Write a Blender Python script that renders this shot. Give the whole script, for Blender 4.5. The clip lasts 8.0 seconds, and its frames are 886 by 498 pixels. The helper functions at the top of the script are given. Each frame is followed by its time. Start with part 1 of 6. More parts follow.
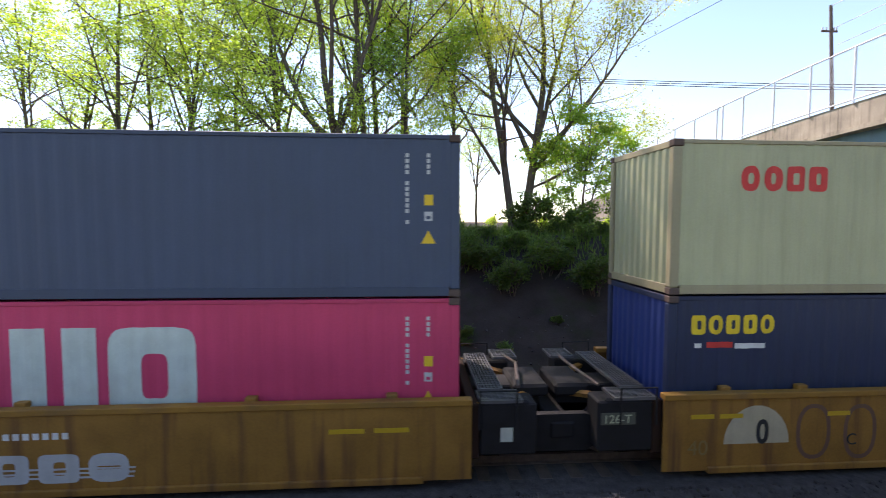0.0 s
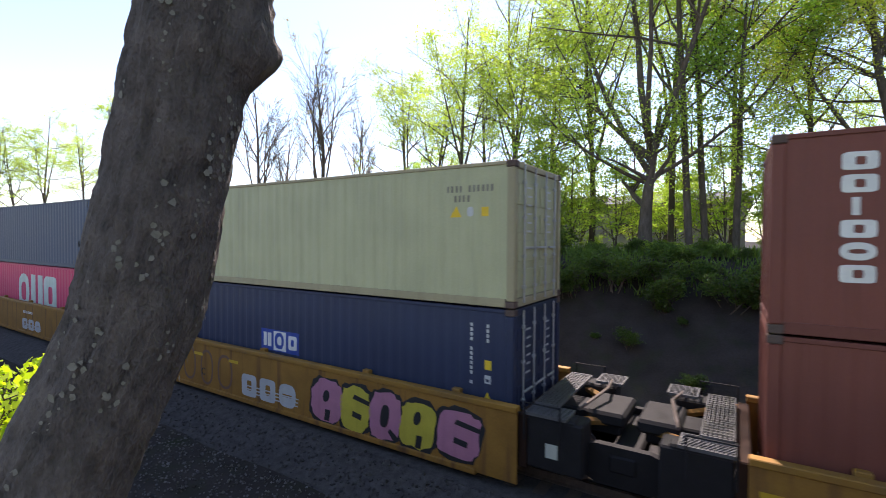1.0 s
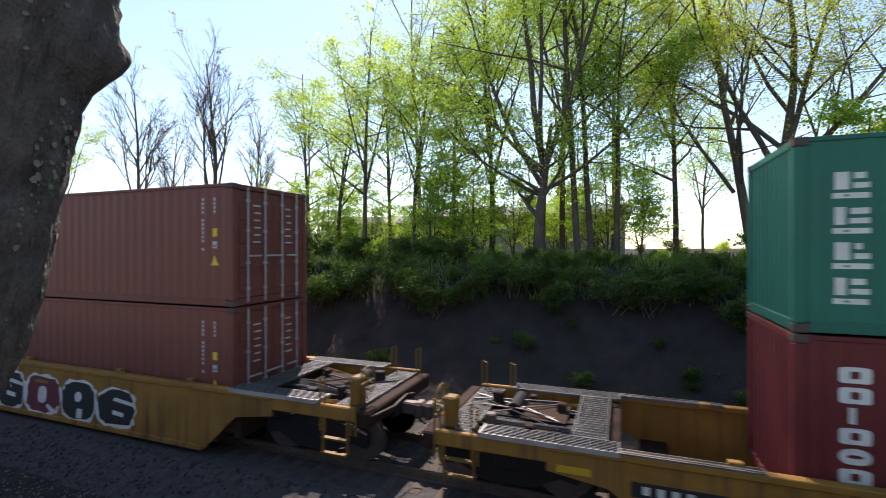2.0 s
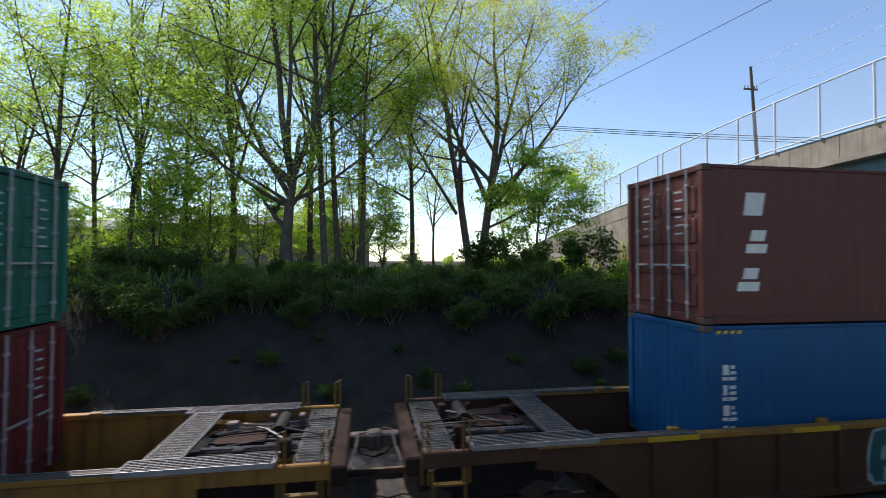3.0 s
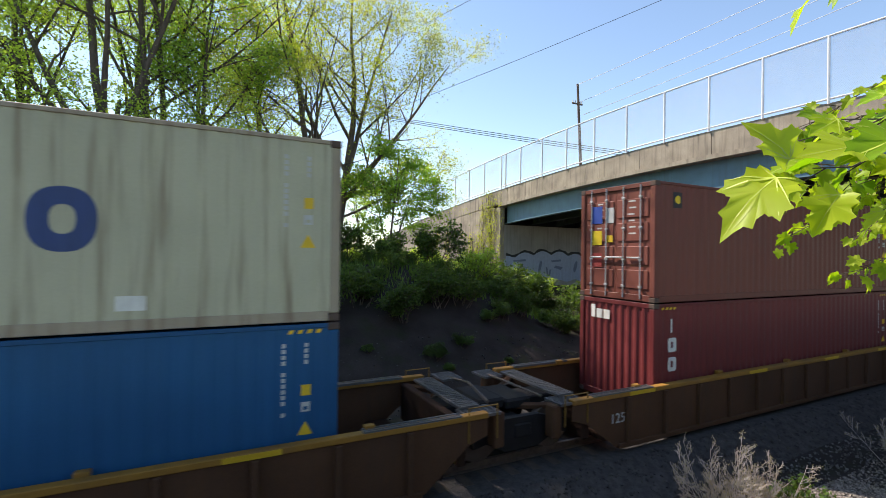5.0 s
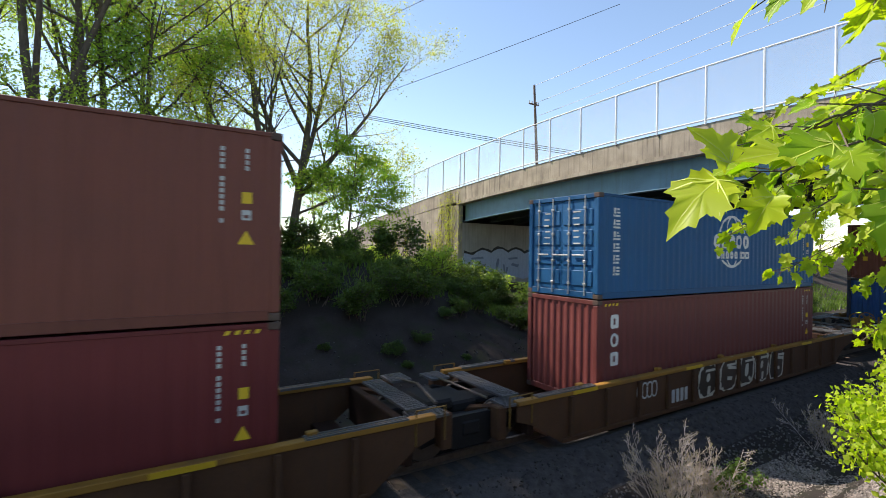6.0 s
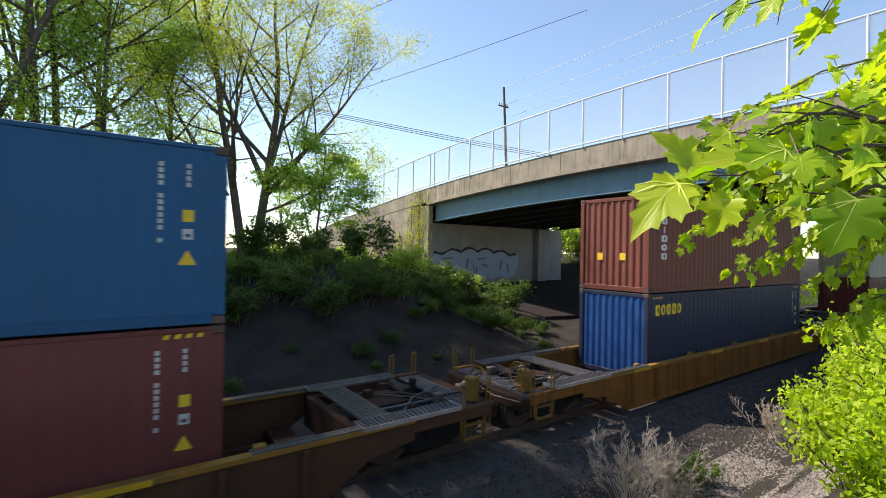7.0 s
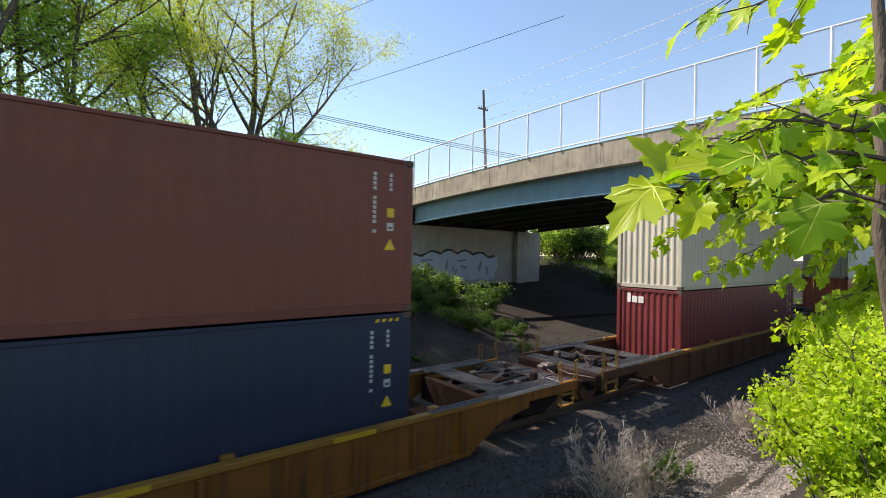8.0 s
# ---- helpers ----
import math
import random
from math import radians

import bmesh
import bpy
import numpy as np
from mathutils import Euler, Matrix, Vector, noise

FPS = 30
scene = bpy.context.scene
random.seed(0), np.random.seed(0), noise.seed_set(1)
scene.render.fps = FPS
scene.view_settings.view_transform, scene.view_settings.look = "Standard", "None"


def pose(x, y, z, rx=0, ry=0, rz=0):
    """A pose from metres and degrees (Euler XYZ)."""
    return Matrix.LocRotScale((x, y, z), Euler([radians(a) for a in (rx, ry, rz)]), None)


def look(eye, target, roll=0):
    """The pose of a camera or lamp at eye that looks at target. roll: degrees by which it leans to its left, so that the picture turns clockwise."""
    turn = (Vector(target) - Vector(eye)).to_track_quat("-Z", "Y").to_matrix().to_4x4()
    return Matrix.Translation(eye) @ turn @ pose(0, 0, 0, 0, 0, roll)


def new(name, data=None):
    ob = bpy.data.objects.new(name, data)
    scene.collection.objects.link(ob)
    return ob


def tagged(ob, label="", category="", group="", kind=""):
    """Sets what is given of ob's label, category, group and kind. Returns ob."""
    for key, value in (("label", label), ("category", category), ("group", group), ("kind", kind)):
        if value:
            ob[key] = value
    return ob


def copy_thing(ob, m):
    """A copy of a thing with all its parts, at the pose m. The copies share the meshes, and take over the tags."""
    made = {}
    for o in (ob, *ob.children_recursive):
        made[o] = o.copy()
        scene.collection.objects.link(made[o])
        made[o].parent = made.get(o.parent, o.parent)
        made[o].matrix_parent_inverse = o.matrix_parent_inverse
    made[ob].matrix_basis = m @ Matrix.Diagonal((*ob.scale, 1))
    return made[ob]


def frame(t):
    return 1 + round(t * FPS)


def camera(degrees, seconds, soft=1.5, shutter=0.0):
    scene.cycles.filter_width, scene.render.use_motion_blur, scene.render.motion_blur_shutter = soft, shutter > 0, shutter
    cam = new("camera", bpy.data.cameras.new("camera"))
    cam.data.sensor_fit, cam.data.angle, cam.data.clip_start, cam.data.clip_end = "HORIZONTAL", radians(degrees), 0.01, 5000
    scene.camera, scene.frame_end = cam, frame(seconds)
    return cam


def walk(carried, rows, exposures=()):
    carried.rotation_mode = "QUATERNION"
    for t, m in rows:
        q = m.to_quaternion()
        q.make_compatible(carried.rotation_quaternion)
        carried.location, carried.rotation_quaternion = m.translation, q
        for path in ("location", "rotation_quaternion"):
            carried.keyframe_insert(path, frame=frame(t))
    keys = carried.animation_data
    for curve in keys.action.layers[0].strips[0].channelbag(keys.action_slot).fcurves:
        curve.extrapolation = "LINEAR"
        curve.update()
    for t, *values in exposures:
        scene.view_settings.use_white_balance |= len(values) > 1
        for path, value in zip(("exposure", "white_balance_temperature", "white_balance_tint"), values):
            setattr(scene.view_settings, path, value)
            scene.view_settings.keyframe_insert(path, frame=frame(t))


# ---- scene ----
# ======== camera and its walk ========
EYE = 4.10                       # eye height above the rail heads, in metres
cam = camera(87.06, 8.0, 0.85, 0.08)
PATH = [(0.0, -4.05, -3.33, -0.19), (0.0333, -2.87, -3.27, -0.20), (0.5, 13.85, -2.43, -0.33), (1.0, 32.43, -1.24, -0.37), (1.2, 35.08, -0.71, -0.31),
        (1.4, 35.6, -0.3, -0.2), (1.7, 30.2, 0.0, -0.05), (2.3, 10.74, 0.33, 0.11), (2.5, 3.85, 0.84, 0.20), (3.0, -9.37, 1.49, -0.18),
        (3.5, -15.15, 1.39, -0.30), (4.0, -19.61, 1.07, -0.45), (4.5, -23.54, 0.79, -0.66), (5.0, -27.12, 0.45, -0.80),
        (5.75, -31.1, 0.25, -0.9), (6.5, -34.12, 0.20, -0.96), (7.0, -35.91, 0.30, -1.05), (7.5, -37.33, 0.45, -1.10), (8.0, -38.43, 0.57, -1.14)]
SIDESTEP = [(0.0, 0.05), (0.5, 0.05), (0.75, -0.03), (1.0, -0.10), (1.2, -0.13), (1.4, -0.13), (1.7, -0.07), (2.3, 0.05), (3.0, 0.0), (8.0, 0.0)]   # the small swing of the arm while turning
EXPOSURES = [(0.0, 1.08, 6750, 27), (1.2, 0.96, 6800, 25), (2.4, 0.48, 6500, 20), (3.0, 0.24, 6200, 19), (3.5, 0.54, 6500, 18), (4.5, 0.68, 6750, 17), (8.0, 0.66, 6850, 17)]
walk(cam, [(t, pose(float(np.interp(t, [q[0] for q in SIDESTEP], [q[1] for q in SIDESTEP])), 0, EYE, 90 + p, r, w)) for t, w, p, r in PATH], EXPOSURES)

# ======== world and sun ========
SUN_AZ, SUN_EL = -31.0, 49.5     # degrees; azimuth clockwise from +Y
world = bpy.data.worlds.new("sky")
scene.world = world
world.use_nodes = True
wn = world.node_tree
sky = wn.nodes.new("ShaderNodeTexSky")
sky.sky_type, sky.sun_disc = "NISHITA", False
sky.sun_elevation, sky.sun_rotation = radians(SUN_EL), radians(SUN_AZ)
sky.air_density, sky.dust_density, sky.ozone_density = 1.0, 0.2, 0.7
clear = wn.nodes.new("ShaderNodeMixRGB")      # the clear, slightly cyan blue of this spring sky
clear.blend_type = "MULTIPLY"
clear.inputs[0].default_value, clear.inputs[2].default_value = 1.0, (0.96, 1.02, 1.0, 1)
wn.links.new(sky.outputs[0], clear.inputs[1])
wn.links.new(clear.outputs[0], wn.nodes["Background"].inputs[0])
wn.nodes["Background"].inputs[1].default_value = 0.15
sun_data = bpy.data.lights.new("sun", "SUN")
sun_data.energy, sun_data.angle, sun_data.color = 5.0, radians(0.53), (1.0, 0.95, 0.86)
sun_ob = new("sun", sun_data)
sa, se = radians(SUN_AZ), radians(SUN_EL)
sun_ob.matrix_world = look((math.sin(sa) * math.cos(se) * 80, math.cos(sa) * math.cos(se) * 80, math.sin(se) * 80), (0, 0, 0))


# ======== materials ========
def mat(name, color, rough=0.7, vary=0.25, scale=3.0, grain=40.0, bump=0.15, metal=0.0, dark=None, stain=0.0, stain_color=(0.08, 0.05, 0.03),
        streak=False, island=0.0, objvary=0.0, stretch=(1, 1, 1), spec=0.5):
    """A surface with colour variation at two scales, stains and fine relief, in the object's own metres."""
    m = bpy.data.materials.new(name)
    m.use_nodes = True
    n, l = m.node_tree.nodes, m.node_tree.links
    b = n["Principled BSDF"]
    tc = n.new("ShaderNodeTexCoord")
    mp = n.new("ShaderNodeMapping")
    mp.inputs["Scale"].default_value = stretch
    l.new(tc.outputs["Object"], mp.inputs[0])
    big, fine = n.new("ShaderNodeTexNoise"), n.new("ShaderNodeTexNoise")
    big.inputs["Scale"].default_value, fine.inputs["Scale"].default_value = scale, grain
    big.inputs["Detail"].default_value, fine.inputs["Detail"].default_value = 5.0, 3.0
    l.new(mp.outputs[0], big.inputs[0])
    l.new(mp.outputs[0], fine.inputs[0])
    add = n.new("ShaderNodeMath")
    add.operation = "MULTIPLY_ADD"
    l.new(fine.outputs[0], add.inputs[0])
    add.inputs[1].default_value = 0.45
    l.new(big.outputs[0], add.inputs[2])
    ramp = n.new("ShaderNodeMapRange")
    ramp.inputs[1].default_value, ramp.inputs[2].default_value = 0.4, 1.05
    ramp.inputs[3].default_value, ramp.inputs[4].default_value = 1.0 - vary, 1.0 + vary
    l.new(add.outputs[0], ramp.inputs[0])
    value = ramp.outputs[0]
    for amount, node, out in ((objvary, "ShaderNodeObjectInfo", "Random"), (island, "ShaderNodeNewGeometry", "Random Per Island")):
        if amount:
            info = n.new(node)
            r2 = n.new("ShaderNodeMapRange")
            r2.inputs[3].default_value, r2.inputs[4].default_value = 1.0 - amount, 1.0 + amount
            l.new(info.outputs[out], r2.inputs[0])
            mul = n.new("ShaderNodeMath")
            mul.operation = "MULTIPLY"
            l.new(value, mul.inputs[0])
            l.new(r2.outputs[0], mul.inputs[1])
            value = mul.outputs[0]
    sc = n.new("ShaderNodeVectorMath")
    sc.operation = "SCALE"
    sc.inputs[0].default_value = color[:3]
    l.new(value, sc.inputs["Scale"])
    out = sc.outputs[0]
    if stain:
        ns = n.new("ShaderNodeTexNoise")
        ns.inputs["Scale"].default_value, ns.inputs["Detail"].default_value = 1.0, 8.0
        mp2 = n.new("ShaderNodeMapping")
        mp2.inputs["Scale"].default_value = (5.0, 5.0, 0.35) if streak else (1.3, 1.3, 1.3)
        l.new(tc.outputs["Object"], mp2.inputs[0])
        l.new(mp2.outputs[0], ns.inputs[0])
        r3 = n.new("ShaderNodeMapRange")
        r3.inputs[1].default_value, r3.inputs[2].default_value = 0.50, 0.74
        r3.inputs[3].default_value, r3.inputs[4].default_value = 0.0, stain
        l.new(ns.outputs[0], r3.inputs[0])
        mx = n.new("ShaderNodeMixRGB")
        l.new(r3.outputs[0], mx.inputs[0])
        l.new(out, mx.inputs[1])
        mx.inputs[2].default_value = (*stain_color, 1)
        out = mx.outputs[0]
    l.new(out, b.inputs["Base Color"])
    rr = n.new("ShaderNodeMapRange")
    rr.inputs[3].default_value, rr.inputs[4].default_value = max(0.05, rough - 0.12), min(1.0, rough + 0.12)
    l.new(big.outputs[0], rr.inputs[0])
    l.new(rr.outputs[0], b.inputs["Roughness"])
    b.inputs["Metallic"].default_value = metal
    b.inputs["Specular IOR Level"].default_value = spec
    if bump:
        bp = n.new("ShaderNodeBump")
        bp.inputs["Strength"].default_value, bp.inputs["Distance"].default_value = bump, 0.02
        l.new(add.outputs[0], bp.inputs["Height"])
        l.new(bp.outputs[0], b.inputs["Normal"])
    return m


def leaf_mat(name, color, light, through_share=0.5, rough=0.45):
    """Thin leaf: part of the light passes through it; every leaf a little different."""
    m = bpy.data.materials.new(name)
    m.use_nodes = True
    n, l = m.node_tree.nodes, m.node_tree.links
    b = n["Principled BSDF"]
    geo = n.new("ShaderNodeNewGeometry")
    mx = n.new("ShaderNodeMixRGB")
    mx.inputs[1].default_value, mx.inputs[2].default_value = (*color, 1), (*light, 1)
    l.new(geo.outputs["Random Per Island"], mx.inputs[0])
    tc = n.new("ShaderNodeTexCoord")
    ns = n.new("ShaderNodeTexNoise")
    ns.inputs["Scale"].default_value = 0.5
    l.new(tc.outputs["Object"], ns.inputs[0])
    mr = n.new("ShaderNodeMapRange")
    mr.inputs[1].default_value, mr.inputs[2].default_value, mr.inputs[3].default_value, mr.inputs[4].default_value = 0.3, 0.7, 0.7, 1.25
    l.new(ns.outputs[0], mr.inputs[0])
    sc = n.new("ShaderNodeVectorMath")
    sc.operation = "SCALE"
    l.new(mx.outputs[0], sc.inputs[0])
    l.new(mr.outputs[0], sc.inputs["Scale"])
    l.new(sc.outputs[0], b.inputs["Base Color"])
    b.inputs["Roughness"].default_value = rough
    b.inputs["Specular IOR Level"].default_value = 0.3
    tr = n.new("ShaderNodeBsdfTranslucent")
    hue = n.new("ShaderNodeVectorMath")
    hue.operation = "MULTIPLY"
    hue.inputs[1].default_value = (1.3, 1.35, 0.35)
    l.new(sc.outputs[0], hue.inputs[0])
    l.new(hue.outputs[0], tr.inputs[0])
    ms = n.new("ShaderNodeMixShader")
    ms.inputs[0].default_value = through_share
    l.new(b.outputs[0], ms.inputs[1])
    l.new(tr.outputs[0], ms.inputs[2])
    l.new(ms.outputs[0], n["Material Output"].inputs[0])
    return m


# ======== mesh tools ========
class Shape:
    """Collects faces and becomes one mesh."""

    def __init__(self):
        self.v, self.f = [], []

    def add(self, vs, fs):
        o = len(self.v)
        self.v += [tuple(p) for p in vs]
        self.f += [tuple(i + o for i in q) for q in fs]
        return self

    def box(self, x0, x1, y0, y1, z0, z1, c=0.0):
        """A box; with c, its edges are chamfered by c metres."""
        if c <= 0:
            p = [(x, y, z) for x in (x0, x1) for y in (y0, y1) for z in (z0, z1)]
            return self.add(p, [(0, 1, 3, 2), (4, 6, 7, 5), (0, 4, 5, 1), (2, 3, 7, 6), (0, 2, 6, 4), (1, 5, 7, 3)])
        c = min(c, (x1 - x0) * 0.45, (y1 - y0) * 0.45, (z1 - z0) * 0.45)
        p = []
        for i in (0, 1):
            for j in (0, 1):
                for k in (0, 1):
                    x, y, z = (x0, x1)[i], (y0, y1)[j], (z0, z1)[k]
                    a, b, d = (c, -c)[i], (c, -c)[j], (c, -c)[k]
                    p += [(x, y + b, z + d), (x + a, y, z + d), (x + a, y + b, z)]
        g = lambda i, j, k, n: (i * 4 + j * 2 + k) * 3 + n
        f = [(g(0, 0, 0, 0), g(0, 0, 1, 0), g(0, 1, 1, 0), g(0, 1, 0, 0)), (g(1, 0, 0, 0), g(1, 1, 0, 0), g(1, 1, 1, 0), g(1, 0, 1, 0)),
             (g(0, 0, 0, 1), g(1, 0, 0, 1), g(1, 0, 1, 1), g(0, 0, 1, 1)), (g(0, 1, 0, 1), g(0, 1, 1, 1), g(1, 1, 1, 1), g(1, 1, 0, 1)),
             (g(0, 0, 0, 2), g(0, 1, 0, 2), g(1, 1, 0, 2), g(1, 0, 0, 2)), (g(0, 0, 1, 2), g(1, 0, 1, 2), g(1, 1, 1, 2), g(0, 1, 1, 2))]
        for a in (0, 1):
            for b in (0, 1):
                f += [(g(a, b, 0, 0), g(a, b, 1, 0), g(a, b, 1, 1), g(a, b, 0, 1)), (g(a, 0, b, 0), g(a, 1, b, 0), g(a, 1, b, 2), g(a, 0, b, 2)),
                      (g(0, a, b, 1), g(1, a, b, 1), g(1, a, b, 2), g(0, a, b, 2))]
                for k in (0, 1):
                    f.append((g(a, b, k, 0), g(a, b, k, 1), g(a, b, k, 2)))
        return self.add(p, f)

    def prism(self, outline, axis, a, b):
        """Extrudes a 2D outline along an axis from a to b."""
        n = len(outline)
        put = {"x": lambda u, w, s: (s, u, w), "y": lambda u, w, s: (u, s, w), "z": lambda u, w, s: (u, w, s)}[axis]
        p = [put(u, w, a) for u, w in outline] + [put(u, w, b) for u, w in outline]
        return self.add(p, [tuple(range(n - 1, -1, -1)), tuple(range(n, 2 * n))] + [(i, (i + 1) % n, n + (i + 1) % n, n + i) for i in range(n)])

    def tube(self, pts, radii, sides=8, cap=True):
        """A tube along points, with a radius at each."""
        pts = [Vector(p) for p in pts]
        rs = radii if isinstance(radii, (list, tuple)) else [radii] * len(pts)
        ring, up = [], None
        for i, p in enumerate(pts):
            d = (pts[min(i + 1, len(pts) - 1)] - pts[max(i - 1, 0)]).normalized()
            if up is None:
                up = d.orthogonal().normalized()
            up = (up - d * up.dot(d)).normalized()
            w = d.cross(up)
            ring += [p + (up * math.cos(a) + w * math.sin(a)) * rs[i] for a in [2 * math.pi * k / sides for k in range(sides)]]
        f = [(i * sides + k, i * sides + (k + 1) % sides, (i + 1) * sides + (k + 1) % sides, (i + 1) * sides + k)
             for i in range(len(pts) - 1) for k in range(sides)]
        if cap:
            f += [tuple(range(sides - 1, -1, -1)), tuple(range((len(pts) - 1) * sides, len(pts) * sides))]
        return self.add(ring, f)

    def disc(self, c, axis, r, w, sides=20):
        """A short cylinder of width w about c."""
        d = {"x": Vector((1, 0, 0)), "y": Vector((0, 1, 0)), "z": Vector((0, 0, 1))}[axis] * (w / 2)
        return self.tube([Vector(c) - d, Vector(c) + d], r, sides)

    def mesh(self, name, material, smooth=False):
        me = bpy.data.meshes.new(name)
        me.from_pydata(self.v, [], self.f)
        me.materials.append(material)
        if smooth:
            me.polygons.foreach_set("use_smooth", [True] * len(me.polygons))
        me.update()
        return me


def part(name, shape, material, parent=None, label="", smooth=False):
    ob = new(name, shape if isinstance(shape, bpy.types.Mesh) else shape.mesh(name, material, smooth))
    ob.parent = parent
    return tagged(ob, label)


def thing(name, label, category, group="", m=None, kind=""):
    ob = new(name)
    ob.empty_display_size = 0.3
    if m is not None:
        ob.matrix_world = m
    return tagged(ob, label, category, group, kind)


def structure(name, shape, material, label="", smooth=False):
    return tagged(part(name, shape, material, None, label, smooth), kind="structure")


def smooth(a, b, x):
    t = min(1.0, max(0.0, (x - a) / (b - a)))
    return t * t * (3 - 2 * t)


BALLAST = mat("ballast", (0.062, 0.056, 0.053), 0.95, 0.45, 6.0, 30.0, 1.0, island=0.3, spec=0.12)
BALLAST_LIGHT = mat("dusty_stones", (0.13, 0.12, 0.112), 0.95, 0.4, 6.0, 30.0, 0.6, island=0.5, spec=0.12)
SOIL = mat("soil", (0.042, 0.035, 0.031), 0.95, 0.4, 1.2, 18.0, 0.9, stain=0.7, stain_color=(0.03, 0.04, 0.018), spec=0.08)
GRAVEL = mat("gravel", (0.25, 0.215, 0.185), 0.9, 0.3, 4.0, 40.0, 0.6, island=0.45, spec=0.2)
STEEL = mat("rail_steel", (0.20, 0.15, 0.12), 0.45, 0.3, 8.0, 60.0, 0.1, 0.7)
WOOD_TIE = mat("tie_wood", (0.09, 0.07, 0.055), 0.9, 0.35, 5.0, 40.0, 0.4, spec=0.15)
# stain and mottling are grime plus dappled tree shade put into the colour
CONCRETE = mat("weathered_dappled_concrete", (0.34, 0.29, 0.22), 0.9, 0.45, 0.9, 30.0, 0.35, stain=0.75, stain_color=(0.13, 0.105, 0.08), streak=True)
CONCRETE_PLAIN = mat("grey_concrete", (0.34, 0.32, 0.30), 0.9, 0.18, 0.8, 25.0, 0.3, stain=0.4, stain_color=(0.15, 0.13, 0.11), streak=True, spec=0.2)
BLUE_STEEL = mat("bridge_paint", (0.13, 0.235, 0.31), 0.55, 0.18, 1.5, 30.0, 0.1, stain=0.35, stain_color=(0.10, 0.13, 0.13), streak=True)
DARK_STEEL = mat("dark_girder_steel", (0.06, 0.075, 0.08), 0.7, 0.3, 2.0, 25.0, 0.15, spec=0.2)
ASPHALT = mat("asphalt", (0.05, 0.05, 0.05), 0.9, 0.2, 2.0, 60.0, 0.3)
GALV = mat("galvanised_steel", (0.80, 0.81, 0.82), 0.5, 0.08, 5.0, 50.0, 0.05)
GALV_DULL = mat("dull_galvanised_wire", (0.50, 0.51, 0.54), 0.6, 0.15, 0.3, 20.0, 0.0)
BARK = mat("bark", (0.12, 0.096, 0.076), 0.95, 0.45, 3.0, 25.0, 1.0, stretch=(3, 3, 0.8), spec=0.15)
BARK_NEAR = mat("rough_bark", (0.105, 0.082, 0.068), 0.95, 0.65, 20.0, 130.0, 1.0, stain=0.0, stretch=(1.5, 1.5, 0.8))
LICHEN = mat("lichen", (0.20, 0.18, 0.14), 0.95, 0.3, 20, 90, 0.6)
POLE_WOOD = mat("pole_wood", (0.16, 0.11, 0.08), 0.9, 0.3, 3.0, 40.0, 0.3, stretch=(4, 4, 0.3))
WIRE = mat("wire", (0.05, 0.05, 0.055), 0.6, 0.1, 3, 30, 0)
WIRE_LIGHT = mat("aluminium_wire", (0.85, 0.86, 0.88), 0.4, 0.1, 3, 30, 0)
# reddish-brown paving, darkened further because tree shade is put into its colour
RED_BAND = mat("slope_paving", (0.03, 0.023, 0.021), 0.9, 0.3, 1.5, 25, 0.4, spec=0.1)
SIDING = mat("pale_siding", (0.36, 0.32, 0.28), 0.8, 0.15, 1.0, 20, 0.15)
ROOFING = mat("roof_sheet", (0.12, 0.12, 0.12), 0.8, 0.2, 1.0, 20, 0.1)
WINDOW_DARK = mat("dark_glass", (0.03, 0.035, 0.04), 0.15, 0.1, 1, 10, 0)

L_SPRING = leaf_mat("spring_leaf", (0.28, 0.40, 0.12), (0.46, 0.56, 0.20), 0.74)
L_YELLOW = leaf_mat("yellow_green_leaf", (0.36, 0.40, 0.09), (0.52, 0.54, 0.16), 0.72)
L_DARK = leaf_mat("dark_green_leaf", (0.20, 0.35, 0.09), (0.34, 0.48, 0.14), 0.72)
# leaves of the bank shrubs: canopy shade is mixed into these two colours
L_SHRUB = leaf_mat("shrub_leaf_in_shade", (0.055, 0.105, 0.030), (0.13, 0.20, 0.055), 0.5)
L_IVY = leaf_mat("ivy_leaf_in_shade", (0.07, 0.14, 0.04), (0.17, 0.26, 0.07), 0.5)
L_MAPLE = leaf_mat("maple_leaf", (0.15, 0.31, 0.012), (0.50, 0.60, 0.03), 0.5, 0.45)
VEIN = mat("leaf_vein", (0.48, 0.56, 0.08), 0.5, 0.1, 10, 50, 0.0)
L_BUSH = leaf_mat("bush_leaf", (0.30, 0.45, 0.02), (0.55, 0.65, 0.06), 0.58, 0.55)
L_GRASS = leaf_mat("grass_blade", (0.07, 0.14, 0.025), (0.15, 0.23, 0.05), 0.4)
L_TAN = leaf_mat("dry_catkin", (0.36, 0.29, 0.23), (0.50, 0.42, 0.33), 0.4)
DRY = mat("dry_stem", (0.50, 0.42, 0.37), 0.9, 0.25, 10, 50, 0.2)


# ======== ground and track ========
TRACK = 8.67                     # the track's centre line, y


def under_bridge(x):
    return smooth(9, 20, x) * (1 - smooth(39.5, 42.5, x))


